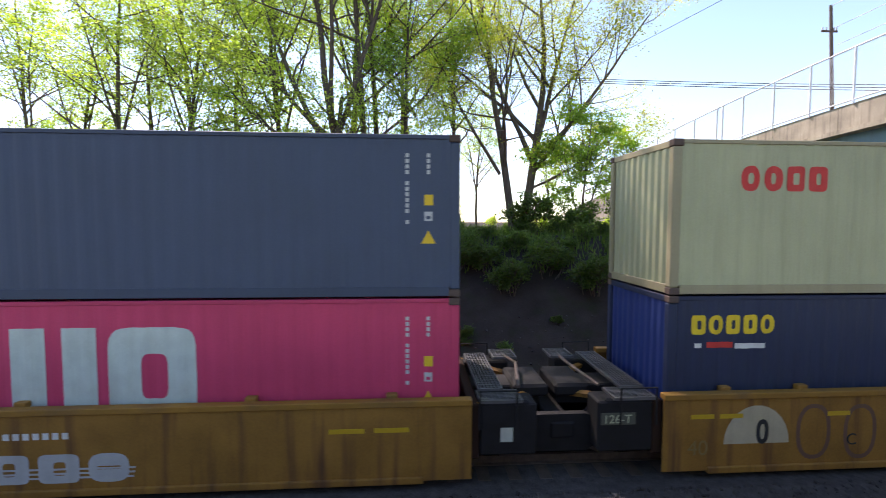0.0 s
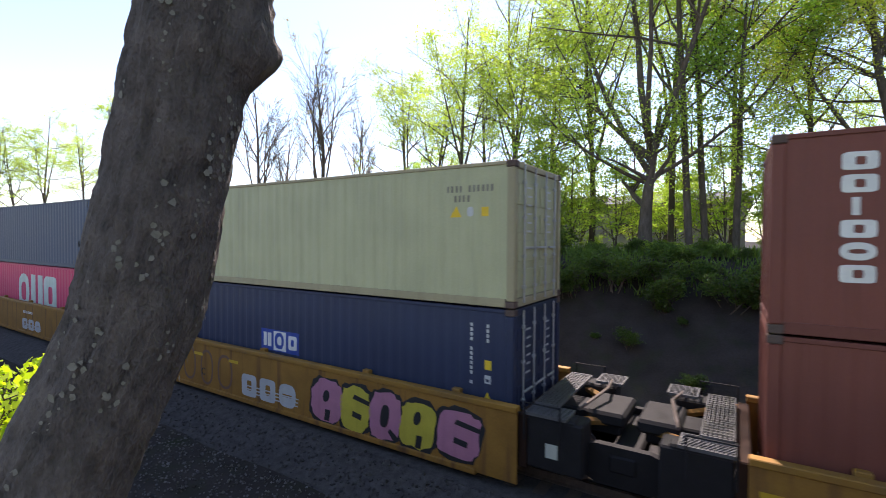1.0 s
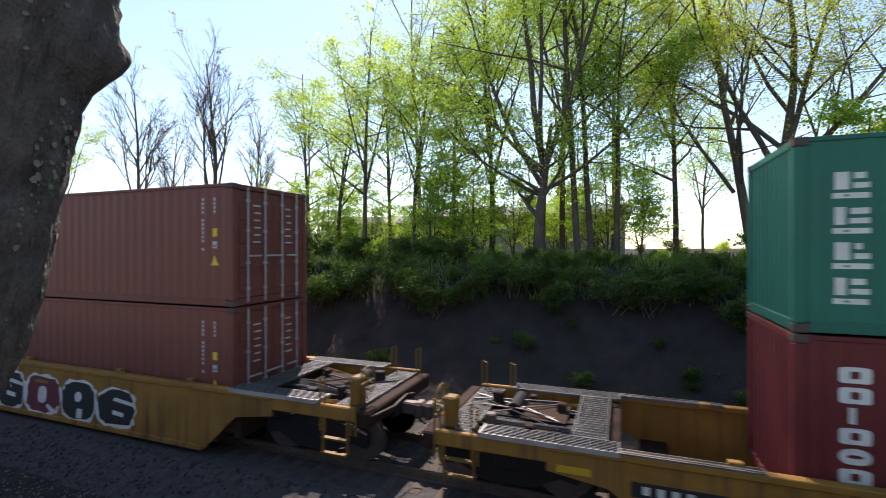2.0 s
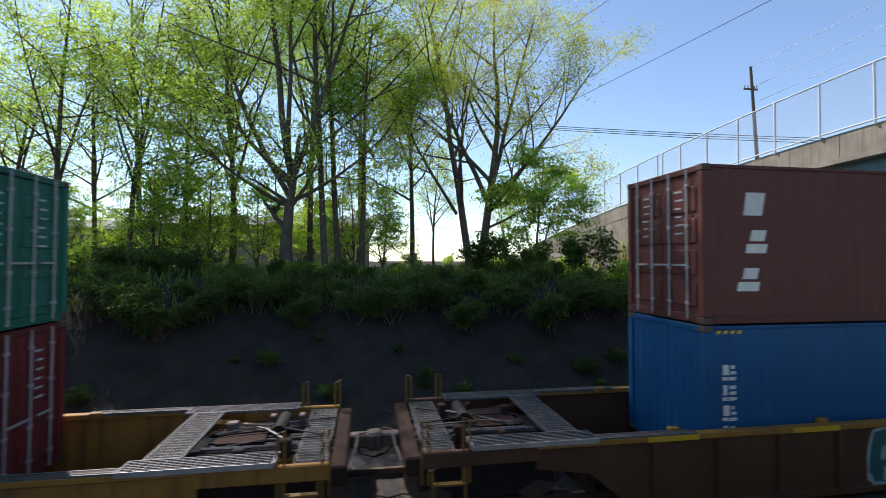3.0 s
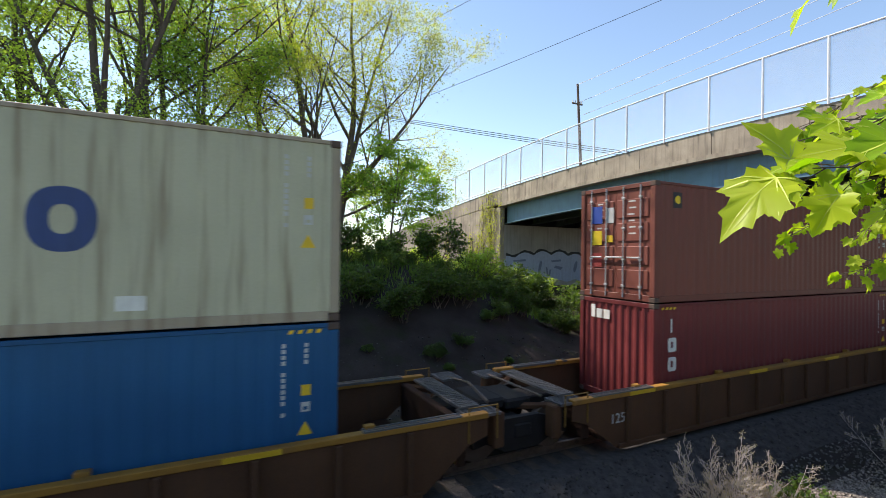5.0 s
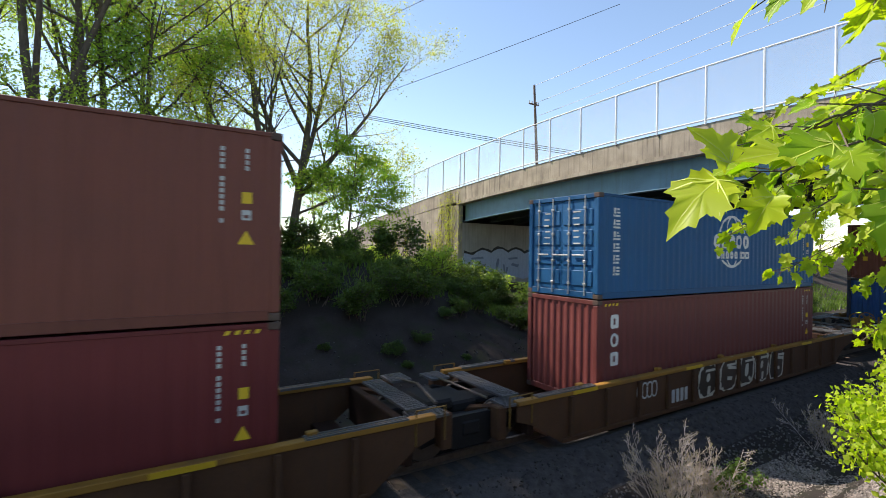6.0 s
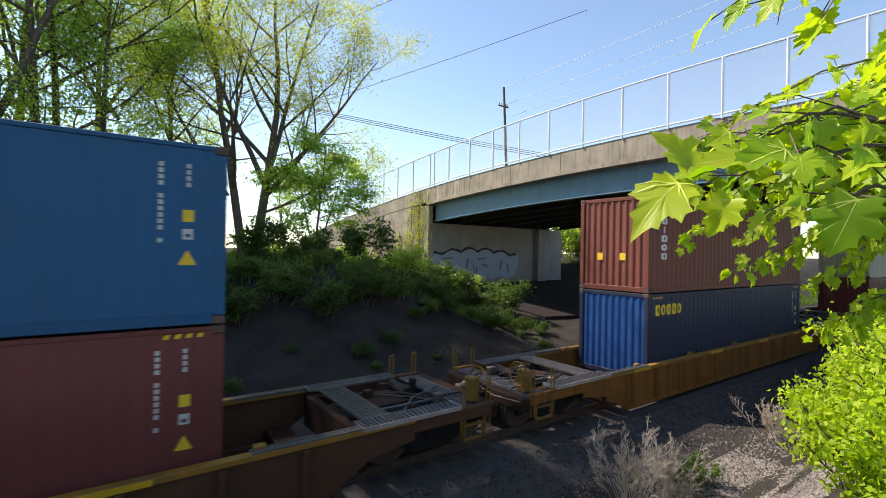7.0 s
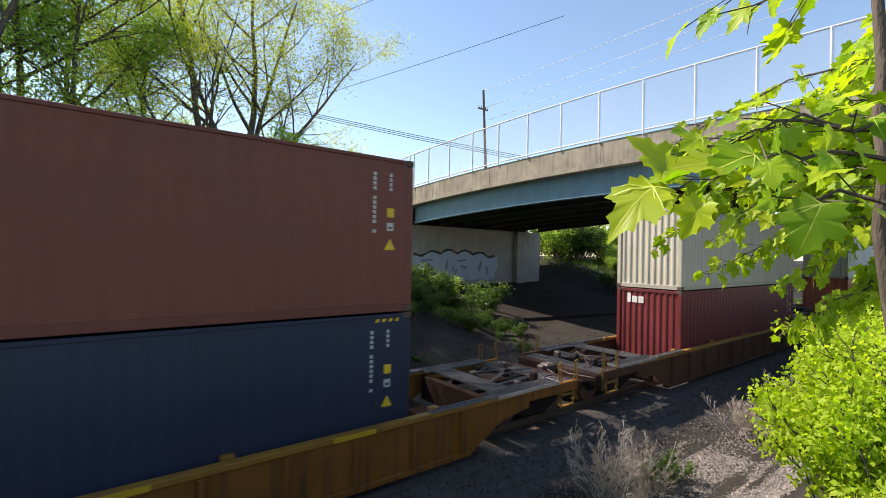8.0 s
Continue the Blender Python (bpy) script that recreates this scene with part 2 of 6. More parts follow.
def ground_z(x, y):
    z = -0.55 + 3.05 * (1 - smooth(0.3, 3.9, y)) + 0.25 * smooth(8, 16, x) * (1 - smooth(3.5, 6.2, y))
    u = under_bridge(x)
    past = smooth(30, 41, x)
    z += (1 - u) * 4.0 * smooth(13.2 + 3.5 * past, 21.5 + 11.0 * past, y) + u * 1.75 * smooth(14.0, 32.0, y)
    rough = 0.10 * noise.noise((x * 0.55, y * 0.55, 3.0)) + 0.05 * noise.noise((x * 1.9, y * 1.9, 7.0))
    return z + rough * (0.35 + smooth(5.2, 3.0, y) * 0.0 + 0.9 * smooth(12.5, 16, y))


def build_ground():
    xs = [-1600, -700, -300, -150, -90] + [-60 + 1.0 * i for i in range(131)] + [85, 110, 160, 300, 700, 1600]
    ys = [-1600, -500, -150, -50, -20, -8] + [-4 + 0.5 * i for i in range(81)] + [40, 45, 60, 90, 150, 300, 700, 1600]
    s = Shape()
    s.v = [(x, y, ground_z(x, y)) for y in ys for x in xs]
    n = len(xs)
    s.f = [(j * n + i, j * n + i + 1, (j + 1) * n + i + 1, (j + 1) * n + i) for j in range(len(ys) - 1) for i in range(n - 1)]
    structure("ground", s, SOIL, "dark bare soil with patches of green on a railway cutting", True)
    bed = Shape()
    bed.prism([(TRACK - 2.9, -0.62), (TRACK - 1.75, -0.16), (TRACK + 1.75, -0.16), (TRACK + 2.9, -0.62)], "x", -300, 300)
    structure("ballast_bed", bed, BALLAST, "grey crushed stone bed under the railway track")
    rail = [(-0.07, -0.17), (0.07, -0.17), (0.07, -0.15), (0.012, -0.13), (0.012, -0.045), (0.036, -0.035), (0.036, 0), (-0.036, 0), (-0.036, -0.035), (-0.012, -0.045), (-0.012, -0.13), (-0.07, -0.15)]
    for side in (-0.7535, 0.7535):
        s = Shape().prism([(TRACK + side + a, b) for a, b in rail], "x", -300, 300)
        tagged(part("rail", s, STEEL), "rusty steel rail with a bright head", "rail", "rails of the track", "structure")
    tie = Shape().box(-0.115, 0.115, -1.3, 1.3, -0.28, -0.135, 0.012).mesh("tie", WOOD_TIE)
    for i in range(150):
        o = new("tie", tie)
        o.location = (-32 + i * 0.52, TRACK, -0.02)
        tagged(o, "weathered wooden railway tie in the ballast", "railway tie", "ties of the track", "structure")


def stones(name, label, count, where, size, material, seed):
    """Loose crushed stones as one object; where(rng) gives a place on the ground."""
    rng = random.Random(seed)
    s = Shape()
    base = [(1, 0, 0), (-1, 0, 0), (0, 1, 0), (0, -1, 0), (0, 0, 1), (0, 0, -1)]
    faces = [(0, 2, 4), (2, 1, 4), (1, 3, 4), (3, 0, 4), (2, 0, 5), (1, 2, 5), (3, 1, 5), (0, 3, 5)]
    for _ in range(count):
        x, y, z = where(rng)
        r = rng.uniform(*size)
        q = Euler((rng.uniform(0, 6), rng.uniform(0, 6), rng.uniform(0, 6))).to_matrix()
        s.add([Vector((x, y, z + r * 0.3)) + q @ (Vector(b) * r * rng.uniform(0.6, 1.25)) for b in base], faces)
    return tagged(part(name, s, material), label, "stones", kind="stuff")


def on_bank(rng):
    x, y = rng.uniform(5.5, 20) if rng.random() < 0.4 else rng.uniform(6.5, 12), rng.uniform(1.6, 4.9)
    return x, y, ground_z(x, y)


def on_path(rng):
    x, y = rng.uniform(-12, 22), rng.uniform(2.6, 5.9)
    return x, y, ground_z(x, y)


def on_shoulder(rng):
    x, d = rng.uniform(-14, 24), rng.uniform(0, 1.25)
    return x, TRACK - 1.7 - d, -0.16 - d * 0.4


def on_far_side(rng):
    x, y = rng.uniform(2, 32), rng.uniform(11, 16.5)
    return x, y, ground_z(x, y)


build_ground()

# ======== bridge ========
BR = pose(22.70, 0, EYE, 0, 0, 2.18)     # origin at eye height; local y runs along the bridge


def crest(y):
    return -0.00196 * (y - 9.0) ** 2 if y > 9 else -0.0006 * (y - 9.0) ** 2


def band(s, x0, x1, z0, z1, ya, yb, step=1.5):
    """A beam along the bridge's crest curve."""
    n = max(1, int((yb - ya) / step))
    p = []
    for i in range(n + 1):
        y = ya + (yb - ya) * i / n
        c = crest(y)
        p += [(x0, y, z0 + c), (x1, y, z0 + c), (x1, y, z1 + c), (x0, y, z1 + c)]
    f = [(3, 2, 1, 0), tuple(n * 4 + k for k in range(4))]
    for i in range(n):
        f += [(i * 4 + k, i * 4 + (k + 1) % 4, i * 4 + 4 + (k + 1) % 4, i * 4 + 4 + k) for k in range(4)]
    return s.add(p, f)


def build_bridge():
    b = thing("road_bridge", "concrete and blue steel road bridge across the railway", "bridge", m=BR)
    for i in range(19):          # parapet panels between the joints
        ya = -14.4 + i * 4.12 - 0.0
        yb = ya + 4.09
        if ya > 58:
            break
        s = band(Shape(), 0.0, 0.32, 5.08, 6.25, ya, yb, 1.0)
        part("parapet_panel", s, CONCRETE, b)
    part("deck_edge", band(Shape(), -0.10, 1.1, 4.84, 5.07, -15, 32.0), CONCRETE, b, "concrete deck edge with stains and tree dapple in its colour")
    part("deck", band(Shape(), 0.33, 17.6, 5.08, 5.28, -15, 60), ASPHALT, b, "asphalt roadway")
    part("soffit", band(Shape(), 1.12, 17.0, 4.86, 5.06, -15, 31.9), CONCRETE_PLAIN, b, "shaded concrete underside")
    part("far_parapet", band(Shape(), 17.62, 17.95, 4.8, 6.25, -15, 60), CONCRETE, b)
    for k in range(7):           # plate girders under the deck
        x = 0.55 + k * 2.7
        # pale blue for the outer girder, a darker steel for the inner ones
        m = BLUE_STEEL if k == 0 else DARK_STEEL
        g = part("girder", band(Shape(), x, x + 0.03, 3.50, 4.85, -14.8, 31.6), m, b, "pale blue painted plate girder" if k == 0 else "dark plate girder")
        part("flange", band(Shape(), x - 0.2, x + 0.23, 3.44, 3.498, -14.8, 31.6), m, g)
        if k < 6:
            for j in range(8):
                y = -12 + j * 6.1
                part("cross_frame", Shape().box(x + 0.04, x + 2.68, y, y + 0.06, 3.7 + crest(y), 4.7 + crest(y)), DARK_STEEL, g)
    for end, ya, yb in (("far", 32.0, 33.6), ("near", -16.4, -15.0)):
        c = crest(32 if end == "far" else -15)
        part("abutment", Shape().box(0.4, 17.6, ya, yb, -5.2, 3.42 + c), CONCRETE_PLAIN, b, "shaded grey concrete abutment wall with graffiti")
        part("abutment_corner", Shape().box(-0.05, 0.395, ya - 0.25 if end == "far" else ya, yb + 0.25, -5.2, (4.80 if end == "far" else 3.1) + c, 0.02), CONCRETE, b)
        part("pilaster", Shape().box(13.4, 14.6, ya - 0.5 if end == "far" else yb, ya if end == "far" else yb + 0.5, -5.2, 3.4 + c, 0.02), CONCRETE_PLAIN, b)
    s = Shape()                  # wing wall of the far approach, its top under the parapet
    band(s, 0.02, 0.5, -5.5, 5.06, 33.86, 58, 2)
    part("wing_wall", s, CONCRETE, b, "sunlit weathered concrete wing wall")
    band(s2 := Shape(), 17.3, 17.8, -5.5, 5.0, 33.7, 58, 2)
    part("wing_wall", s2, CONCRETE, b)
    # slope paving under the bridge, its colour darkened in place of shade
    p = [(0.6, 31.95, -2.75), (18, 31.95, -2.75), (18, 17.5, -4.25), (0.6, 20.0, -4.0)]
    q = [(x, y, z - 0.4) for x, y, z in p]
    part("slope_paving", Shape().add(p + q, [(0, 1, 2, 3), (7, 6, 5, 4), (0, 3, 7, 4), (3, 2, 6, 7), (2, 1, 5, 6), (1, 0, 4, 5)]), RED_BAND, b, "reddish-brown slope paving with shade in its dark colour")
    # the fence: posts, top rail and wire mesh
    f = thing("bridge_fence", "tall galvanised wire mesh fence on a bridge parapet", "fence", m=BR)
    ks = [36.5 - 2.442 * i for i in range(21)] + [36.5 + 2.442 * i for i in range(1, 8)]
    for y in ks + [31.05]:
        c = crest(y)
        part("post", Shape().tube([(-0.06, y, 6.2 + c), (-0.06, y, 8.95 + c)], 0.052, 8), GALV, f)
    ya, yb = min(ks), max(ks)
    path = [(-0.06, ya + (yb - ya) * i / 60, 8.95 + crest(ya + (yb - ya) * i / 60)) for i in range(61)]
    part("top_rail", Shape().tube(path, 0.042, 6), GALV, f)
    part("bottom_rail", Shape().tube([(x, y, z - 2.55) for x, y, z in path], 0.042, 6), GALV, f)
    for lean in (-1, 1):         # diamond mesh: two sets of slanting wires
        s, y = Shape(), ya
        while y < yb - 1.3:
            a, b2 = (y, y + 1.27) if lean > 0 else (y + 1.27, y)
            za, zb = 6.42 + crest(a), 8.92 + crest(b2)
            x = -0.062 + 0.003 * lean
            s.add([(x, a, za), (x, a + 0.006, za), (x, b2 + 0.006, zb), (x, b2, zb), (x + 0.003, a + 0.003, za), (x + 0.003, b2 + 0.003, zb)], [(0, 1, 2, 3), (1, 4, 5, 2), (4, 0, 3, 5)])
            y += 0.05
        tagged(part("mesh_wire", s, GALV_DULL, f, "close slanting mesh wires"), kind="stuff")
    return b


bridge = build_bridge()


PERIOD_QUARTER = 0.2794 / 4


def blob(cx, cz, w, h, p=2.6, n=26, tilt=0.0, rng=None, wob=0.0):
    """A rounded outline."""
    o = []
    for i in range(n):
        a = 2 * math.pi * i / n
        c, s = math.cos(a), math.sin(a)
        k = 1 + (rng.uniform(-wob, wob) if rng else 0)
        x = math.copysign(abs(c) ** (2 / p), c) * w / 2 * k
        z = math.copysign(abs(s) ** (2 / p), s) * h / 2 * k
        o.append((cx + x + tilt * z, cz + z))
    return o


def rect(x0, x1, z0, z1, tilt=0.0):
    return [(x0 + tilt * z0, z0), (x1 + tilt * z0, z0), (x1 + tilt * z1, z1), (x0 + tilt * z1, z1)]


def strips(polys, depth, y, step=0.0699):
    """Paint that follows a surface: the even-odd inside of outlines in x and z, in upright strips at depth(x) before y."""
    s, seen = Shape(), {}
    xs = {round(p[0], 5) for o in polys for p in o}
    lo, hi = min(xs), max(xs)
    q = PERIOD_QUARTER
    xs |= {round(k * q, 5) for k in range(math.ceil(lo / q), math.floor(hi / q) + 1)}
    xs = sorted(xs)
    edges = [(o[i], o[(i + 1) % len(o)]) for o in polys for i in range(len(o))]

    def at(x, z):
        k = (round(x, 5), round(z, 4))
        if k not in seen:
            seen[k] = len(s.v)
            s.v.append((x, y + depth(x), z))
        return seen[k]

    for a, b in zip(xs, xs[1:]):
        if b - a < 1e-4:
            continue
        m = (a + b) / 2
        hit = sorted((p[1] + (m - p[0]) / (w[0] - p[0]) * (w[1] - p[1]), p, w) for p, w in edges if (p[0] <= m) != (w[0] <= m))
        for (_, p0, w0), (_, p1, w1) in zip(hit[::2], hit[1::2]):
            z = lambda x, p, w: p[1] + (x - p[0]) / (w[0] - p[0]) * (w[1] - p[1])
            f = [at(a, z(a, p0, w0)), at(b, z(b, p0, w0)), at(b, z(b, p1, w1)), at(a, z(a, p1, w1))]
            f = [i for n, i in enumerate(f) if i not in f[:n]]
            if len(f) > 2:
                s.f.append(tuple(f))
    return s


def ring(x, z, w, h, t, p=2.4):
    return [blob(x + w / 2, z + h / 2, w, h, p), blob(x + w / 2, z + h / 2, w - 2 * t, h - 2 * t, p)]


def glyphs(row, x, z, h, pitch, t):
    """A row of plain shapes in place of a trade name: o ring, b block with a slot, i bar, u two bars, s rounded block."""
    out = []
    for g in row:
        w = pitch * 0.82
        if g == "o":
            out.append(ring(x, z, w, h, t))
        elif g == "b":
            out.append([blob(x + w / 2, z + h / 2, w, h, 6), blob(x + w * 0.52, z + h * 0.5, w * 0.30, h * 0.46, 5)])
        elif g == "i":
            out.append([rect(x + w * 0.3, x + w * 0.3 + t, z, z + h)])
        elif g == "u":
            out += [[rect(x, x + w * 0.38, z, z + h)], [rect(x + w * 0.56, x + w * 0.94, z, z + h)]]
        elif g == "s":
            out.append([blob(x + w / 2, z + h / 2, w, h, 3), rect(x + w * 0.22, x + w * 0.78, z + h * 0.44, z + h * 0.56)])
        x += pitch if g != "i" else pitch * 0.62
    return out


def bars(x, z, w, h, seed=0):
    """Writing that cannot be lettered: a few plain bars in a square."""
    r = random.Random(seed)
    k = r.uniform(0.3, 0.45)
    return [[rect(x, x + w * r.uniform(0.8, 1), z, z + h * 0.20), rect(x + w * 0.3, x + w * 0.42, z + h * 0.06, z + h * 0.14)],
            [rect(x + w * 0.05, x + w * k, z + h * 0.32, z + h * 0.95)], [rect(x + w * (k + 0.12), x + w * 0.95, z + h * 0.36, z + h * 0.56)], [rect(x + w * (k + 0.14), x + w * r.uniform(0.75, 1), z + h * 0.70, z + h * 0.92)]]


def flat(x):
    return 0.0


def paint(name, outlines, material, parent, y, depth=flat, label="", step=0.02):
    """Each outline as a painted part of its own; many small ones as one."""
    made = [strips(polys, depth, y) for polys in outlines]
    if len(made) <= 12:
        for t in made:
            ob = part(name, t, material, parent, label)
        return ob
    s = Shape()
    for t in made:
        s.add(t.v, t.f)
    return tagged(part(name, s, material, parent, label), kind="stuff")


PAINT = {}


def paint_mat(r, g, b):
    if (r, g, b) not in PAINT:
        PAINT[(r, g, b)] = mat("paint", (r, g, b), 0.6, 0.12, 4.0, 40.0, 0.05, stain=0.25, stain_color=(r * 0.5, g * 0.45, b * 0.4), streak=True)
    return PAINT[(r, g, b)]


WHITE, YELLOW, GREY, BLACK = paint_mat(0.72, 0.70, 0.64), paint_mat(0.75, 0.48, 0.02), paint_mat(0.5, 0.5, 0.48), paint_mat(0.02, 0.02, 0.022)
PALE_BLUE, LIGHT_SHADE = paint_mat(0.38, 0.44, 0.58), paint_mat(0.17, 0.21, 0.31)


def build_abutment_graffiti():
    r = random.Random(5)
    y, g = 31.985, bridge
    top = lambda x: -0.05 + 0.35 * abs(math.sin(x * 1.55 + 0.6)) - 0.02 * (x - 5.5) ** 2
    xs = [0.75 + 0.33 * k for k in range(31)]
    body = [(x, -2.35 + 0.10 * math.sin(x * 3.1)) for x in xs] + [(x, top(x)) for x in xs[::-1]]
    rim = [(x, top(x) - 0.03) for x in xs] + [(x, top(x) + r.uniform(0.12, 0.24)) for x in xs[::-1]]
    paint("graffiti_fill", [[body]], PALE_BLUE, g, y, label="pale blue sprayed graffiti field", step=0.05)
    paint("graffiti_outline", [[rim]], BLACK, g, y - 0.006, label="black scalloped graffiti outline", step=0.05)
    cuts = []
    for k, (x, w) in enumerate(((1.5, 1.9), (3.8, 1.4), (5.7, 1.6), (7.8, 1.8))):
        if k % 2:
            cuts.append([blob(x + w * 0.45, -1.10, w * 0.22, 1.0, 2.4, tilt=0.25, rng=r, wob=0.08)])
            cuts.append([rect(x + w * 0.75, x + w * 0.88, -1.9, -1.1, -0.2)])
        else:
            cuts.append([[(x, -0.55), (x + w * 0.7, -0.45), (x + w * 0.72, -0.62), (x + w * 0.04, -0.72)]])
            cuts.append([[(x + w * 0.30, -1.0), (x + w * 0.85, -1.15), (x + w * 0.70, -1.40), (x + w * 0.22, -1.20)]])
            cuts.append([rect(x + w * 0.05, x + w * 0.18, -1.95, -1.35, 0.2)])
    paint("graffiti_shade", cuts, LIGHT_SHADE, g, y - 0.009, label="dark strokes inside the graffiti", step=0.05)
    paint("graffiti_patch", [[blob(0.95, -1.0, 0.9, 1.3, 3, rng=r, wob=0.12)], [blob(10.6, -0.9, 0.9, 1.5, 3, rng=r, wob=0.12)], [blob(14.0, -1.3, 0.9, 0.9, 3, rng=r, wob=0.1)]], PALE_BLUE, g, y - 0.003, label="pale sprayed patch")


build_abutment_graffiti()


# ======== the train ========
SPEED, SLOW = 19.942, 0.0083
TIMES = [0.0, 1 / 30] + [0.5 * i for i in range(1, 16)] + [8 - 1 / 30, 8.0]
MOVING = []                      # (thing, x at 0 s, z)


def roll_by(ob, x, z):
    ob.matrix_world = pose(x, TRACK, z)
    MOVING.append((ob, x, z))
    return ob


PERIOD = 0.2794
SIDE_Y = -1.205


def fold(x):
    """Depth of a container wall's folds."""
    t = (x / PERIOD) % 1.0
    return 0.015 * (smooth(0.25, 0.5, t) - smooth(0.75, 1.0, t))


def folded_wall(length, z0, z1, along, at, out, amp=1.0, period=PERIOD):
    """A folded steel sheet: along x at y = at, or along y at x = at; out is the way out."""
    s = Shape()
    xs = []
    n = int(length / period)
    for i in range(-n // 2 - 1, n // 2 + 2):
        for k in (0, 0.25, 0.5, 0.75):
            x = (i + k) * period
            if -length / 2 < x < length / 2:
                xs.append(x)
    xs = [-length / 2] + xs + [length / 2]
    for a in xs:
        d = at - out * fold(a * PERIOD / period + 1e-6) * amp
        s.v += [(a, d, z0), (a, d, z1)] if along == "x" else [(d, a, z0), (d, a, z1)]
    s.f = [(2 * i, 2 * i + 2, 2 * i + 3, 2 * i + 1) for i in range(len(xs) - 1)]
    return s


SKINS = {}


def skin(c, rust):
    if (c, rust) not in SKINS:
        SKINS[(c, rust)] = mat("container_paint", c, 0.55, 0.13, 0.9, 35.0, 0.06, stain=rust, stain_color=(0.16, 0.085, 0.045) if rust > 0.5 else (c[0] * 0.55, c[1] * 0.5, c[2] * 0.5), streak=True, spec=0.35)
    return SKINS[(c, rust)]


CASTING = mat("corner_casting", (0.11, 0.075, 0.06), 0.7, 0.3, 6, 40, 0.2, spec=0.2)
LOCKROD = mat("lock_rod", (0.42, 0.42, 0.42), 0.5, 0.2, 6, 40, 0.1, 0.4)
GROUP = "containers on the train"


def container(label, colour, h, door, rust=0.3, rods=None, trim=None, ends=None):
    """A 40 foot box: origin at the middle of its underside. door: -1, 1 or 0, the end with the doors."""
    c = thing("shipping_container", label, "container", GROUP)
    m = skin(colour, rust)
    dim = skin(trim or tuple(v * 0.85 for v in colour), rust)
    hl, hw = 6.096, 1.219
    part("side_wall", folded_wall(11.88, 0.16, h - 0.07, "x", SIDE_Y, -1), m, c)
    part("side_wall", folded_wall(11.88, 0.16, h - 0.07, "x", -SIDE_Y, 1), m, c)
    roof = Shape()
    roof.box(-6.0, 6.0, -1.19, 1.19, h - 0.05, h - 0.015)
    part("roof", roof, dim, c)
    part("floor", Shape().box(-6.0, 6.0, -1.17, 1.17, 0.06, 0.15), CASTING, c)
    for sy in (-1, 1):
        ya, yb = sorted((sy * hw, sy * (hw - 0.06)))
        part("bottom_rail", Shape().box(-5.92, 5.92, ya, yb, 0.01, 0.163, 0.008), dim, c)
        part("top_rail", Shape().box(-5.92, 5.92, ya, yb, h - 0.075, h - 0.008, 0.008), dim, c)
        for sx in (-1, 1):
            xa, xb = sorted((sx * hl, sx * (hl - 0.165)))
            y2, y3 = sorted((sy * (hw - 0.002), sy * (hw - 0.15)))
            part("corner_post", Shape().box(xa + 0.003, xb - 0.003, y2, y3, 0.12, h - 0.12, 0.02), dim if trim else m, c)
            for z in (0.0, h - 0.118):
                y4, y5 = sorted((sy * hw, sy * (hw - 0.162)))
                part("corner_casting", Shape().box(xa - 0.002 if sx < 0 else xa - 0.013, xb + 0.013 if sx < 0 else xb + 0.002, y4 - 0.001, y5 + 0.001, z, z + 0.118, 0.012), CASTING, c)
    for sx in (-1, 1):
        xa, xb = sorted((sx * (hl - 0.01), sx * (hl - 0.11)))
        part("end_sill", Shape().box(xa, xb, -1.06, 1.06, 0.01, 0.16, 0.008), dim, c)
        part("end_header", Shape().box(xa, xb, -1.06, 1.06, h - 0.12, h - 0.01, 0.008), dim, c)
        if sx == door:
            for sy in (-1, 1):
                ya, yb = sorted((sy * 0.008, sy * 1.06))
                d = part("door", Shape(), m, c)
                s = Shape()
                xi = sx * (hl - 0.07)
                s.box(*sorted((xi, xi + sx * 0.02)), ya, yb, 0.17, h - 0.13)
                d.data = s.mesh("door", m)
                for k in range(4):           # pressed panels of the leaf
                    z0 = 0.3 + k * (h - 0.55) / 4
                    part("door_panel", Shape().box(*sorted((xi + sx * 0.02, xi + sx * 0.045)), ya + 0.06, yb - 0.06, z0, z0 + (h - 0.55) / 4 - 0.13, 0.01), m, d)
                for yy in (0.28, 0.80):
                    rod = part("lock_rod", Shape().tube([(xi + sx * 0.075, sy * yy, 0.06), (xi + sx * 0.075, sy * yy, h - 0.05)], 0.019, 6), rods or LOCKROD, d)
                    k = Shape()
                    for z in (0.35, h * 0.35, h * 0.62, h - 0.35):
                        k.box(*sorted((xi + sx * 0.045, xi + sx * 0.098)), sy * yy - 0.04, sy * yy + 0.04, z - 0.03, z + 0.03, 0.006)
                    k.box(*sorted((xi + sx * 0.08, xi + sx * 0.11)), *sorted((sy * yy, sy * (yy - 0.38))), 1.04, 1.08, 0.006)
                    tagged(part("lock_fitting", k, rods or LOCKROD, d), kind="stuff")
                pl = Shape()
                r = random.Random(int(sy + h * 10))
                for k in range(6):
                    z = h - 0.45 - k * 0.16
                    pl.box(*sorted((xi + sx * 0.046, xi + sx * 0.049)), sy * 0.52 - r.uniform(0.06, 0.13), sy * 0.52 + r.uniform(0.06, 0.13), z, z + 0.035)
                tagged(part("marking", pl, GREY, d), kind="stuff")
        else:
            part("end_wall", folded_wall(2.1, 0.16, h - 0.12, "y", sx * (hl - 0.02), sx, 2.4, 0.23), skin(ends, rust) if ends else m, c)
    return c


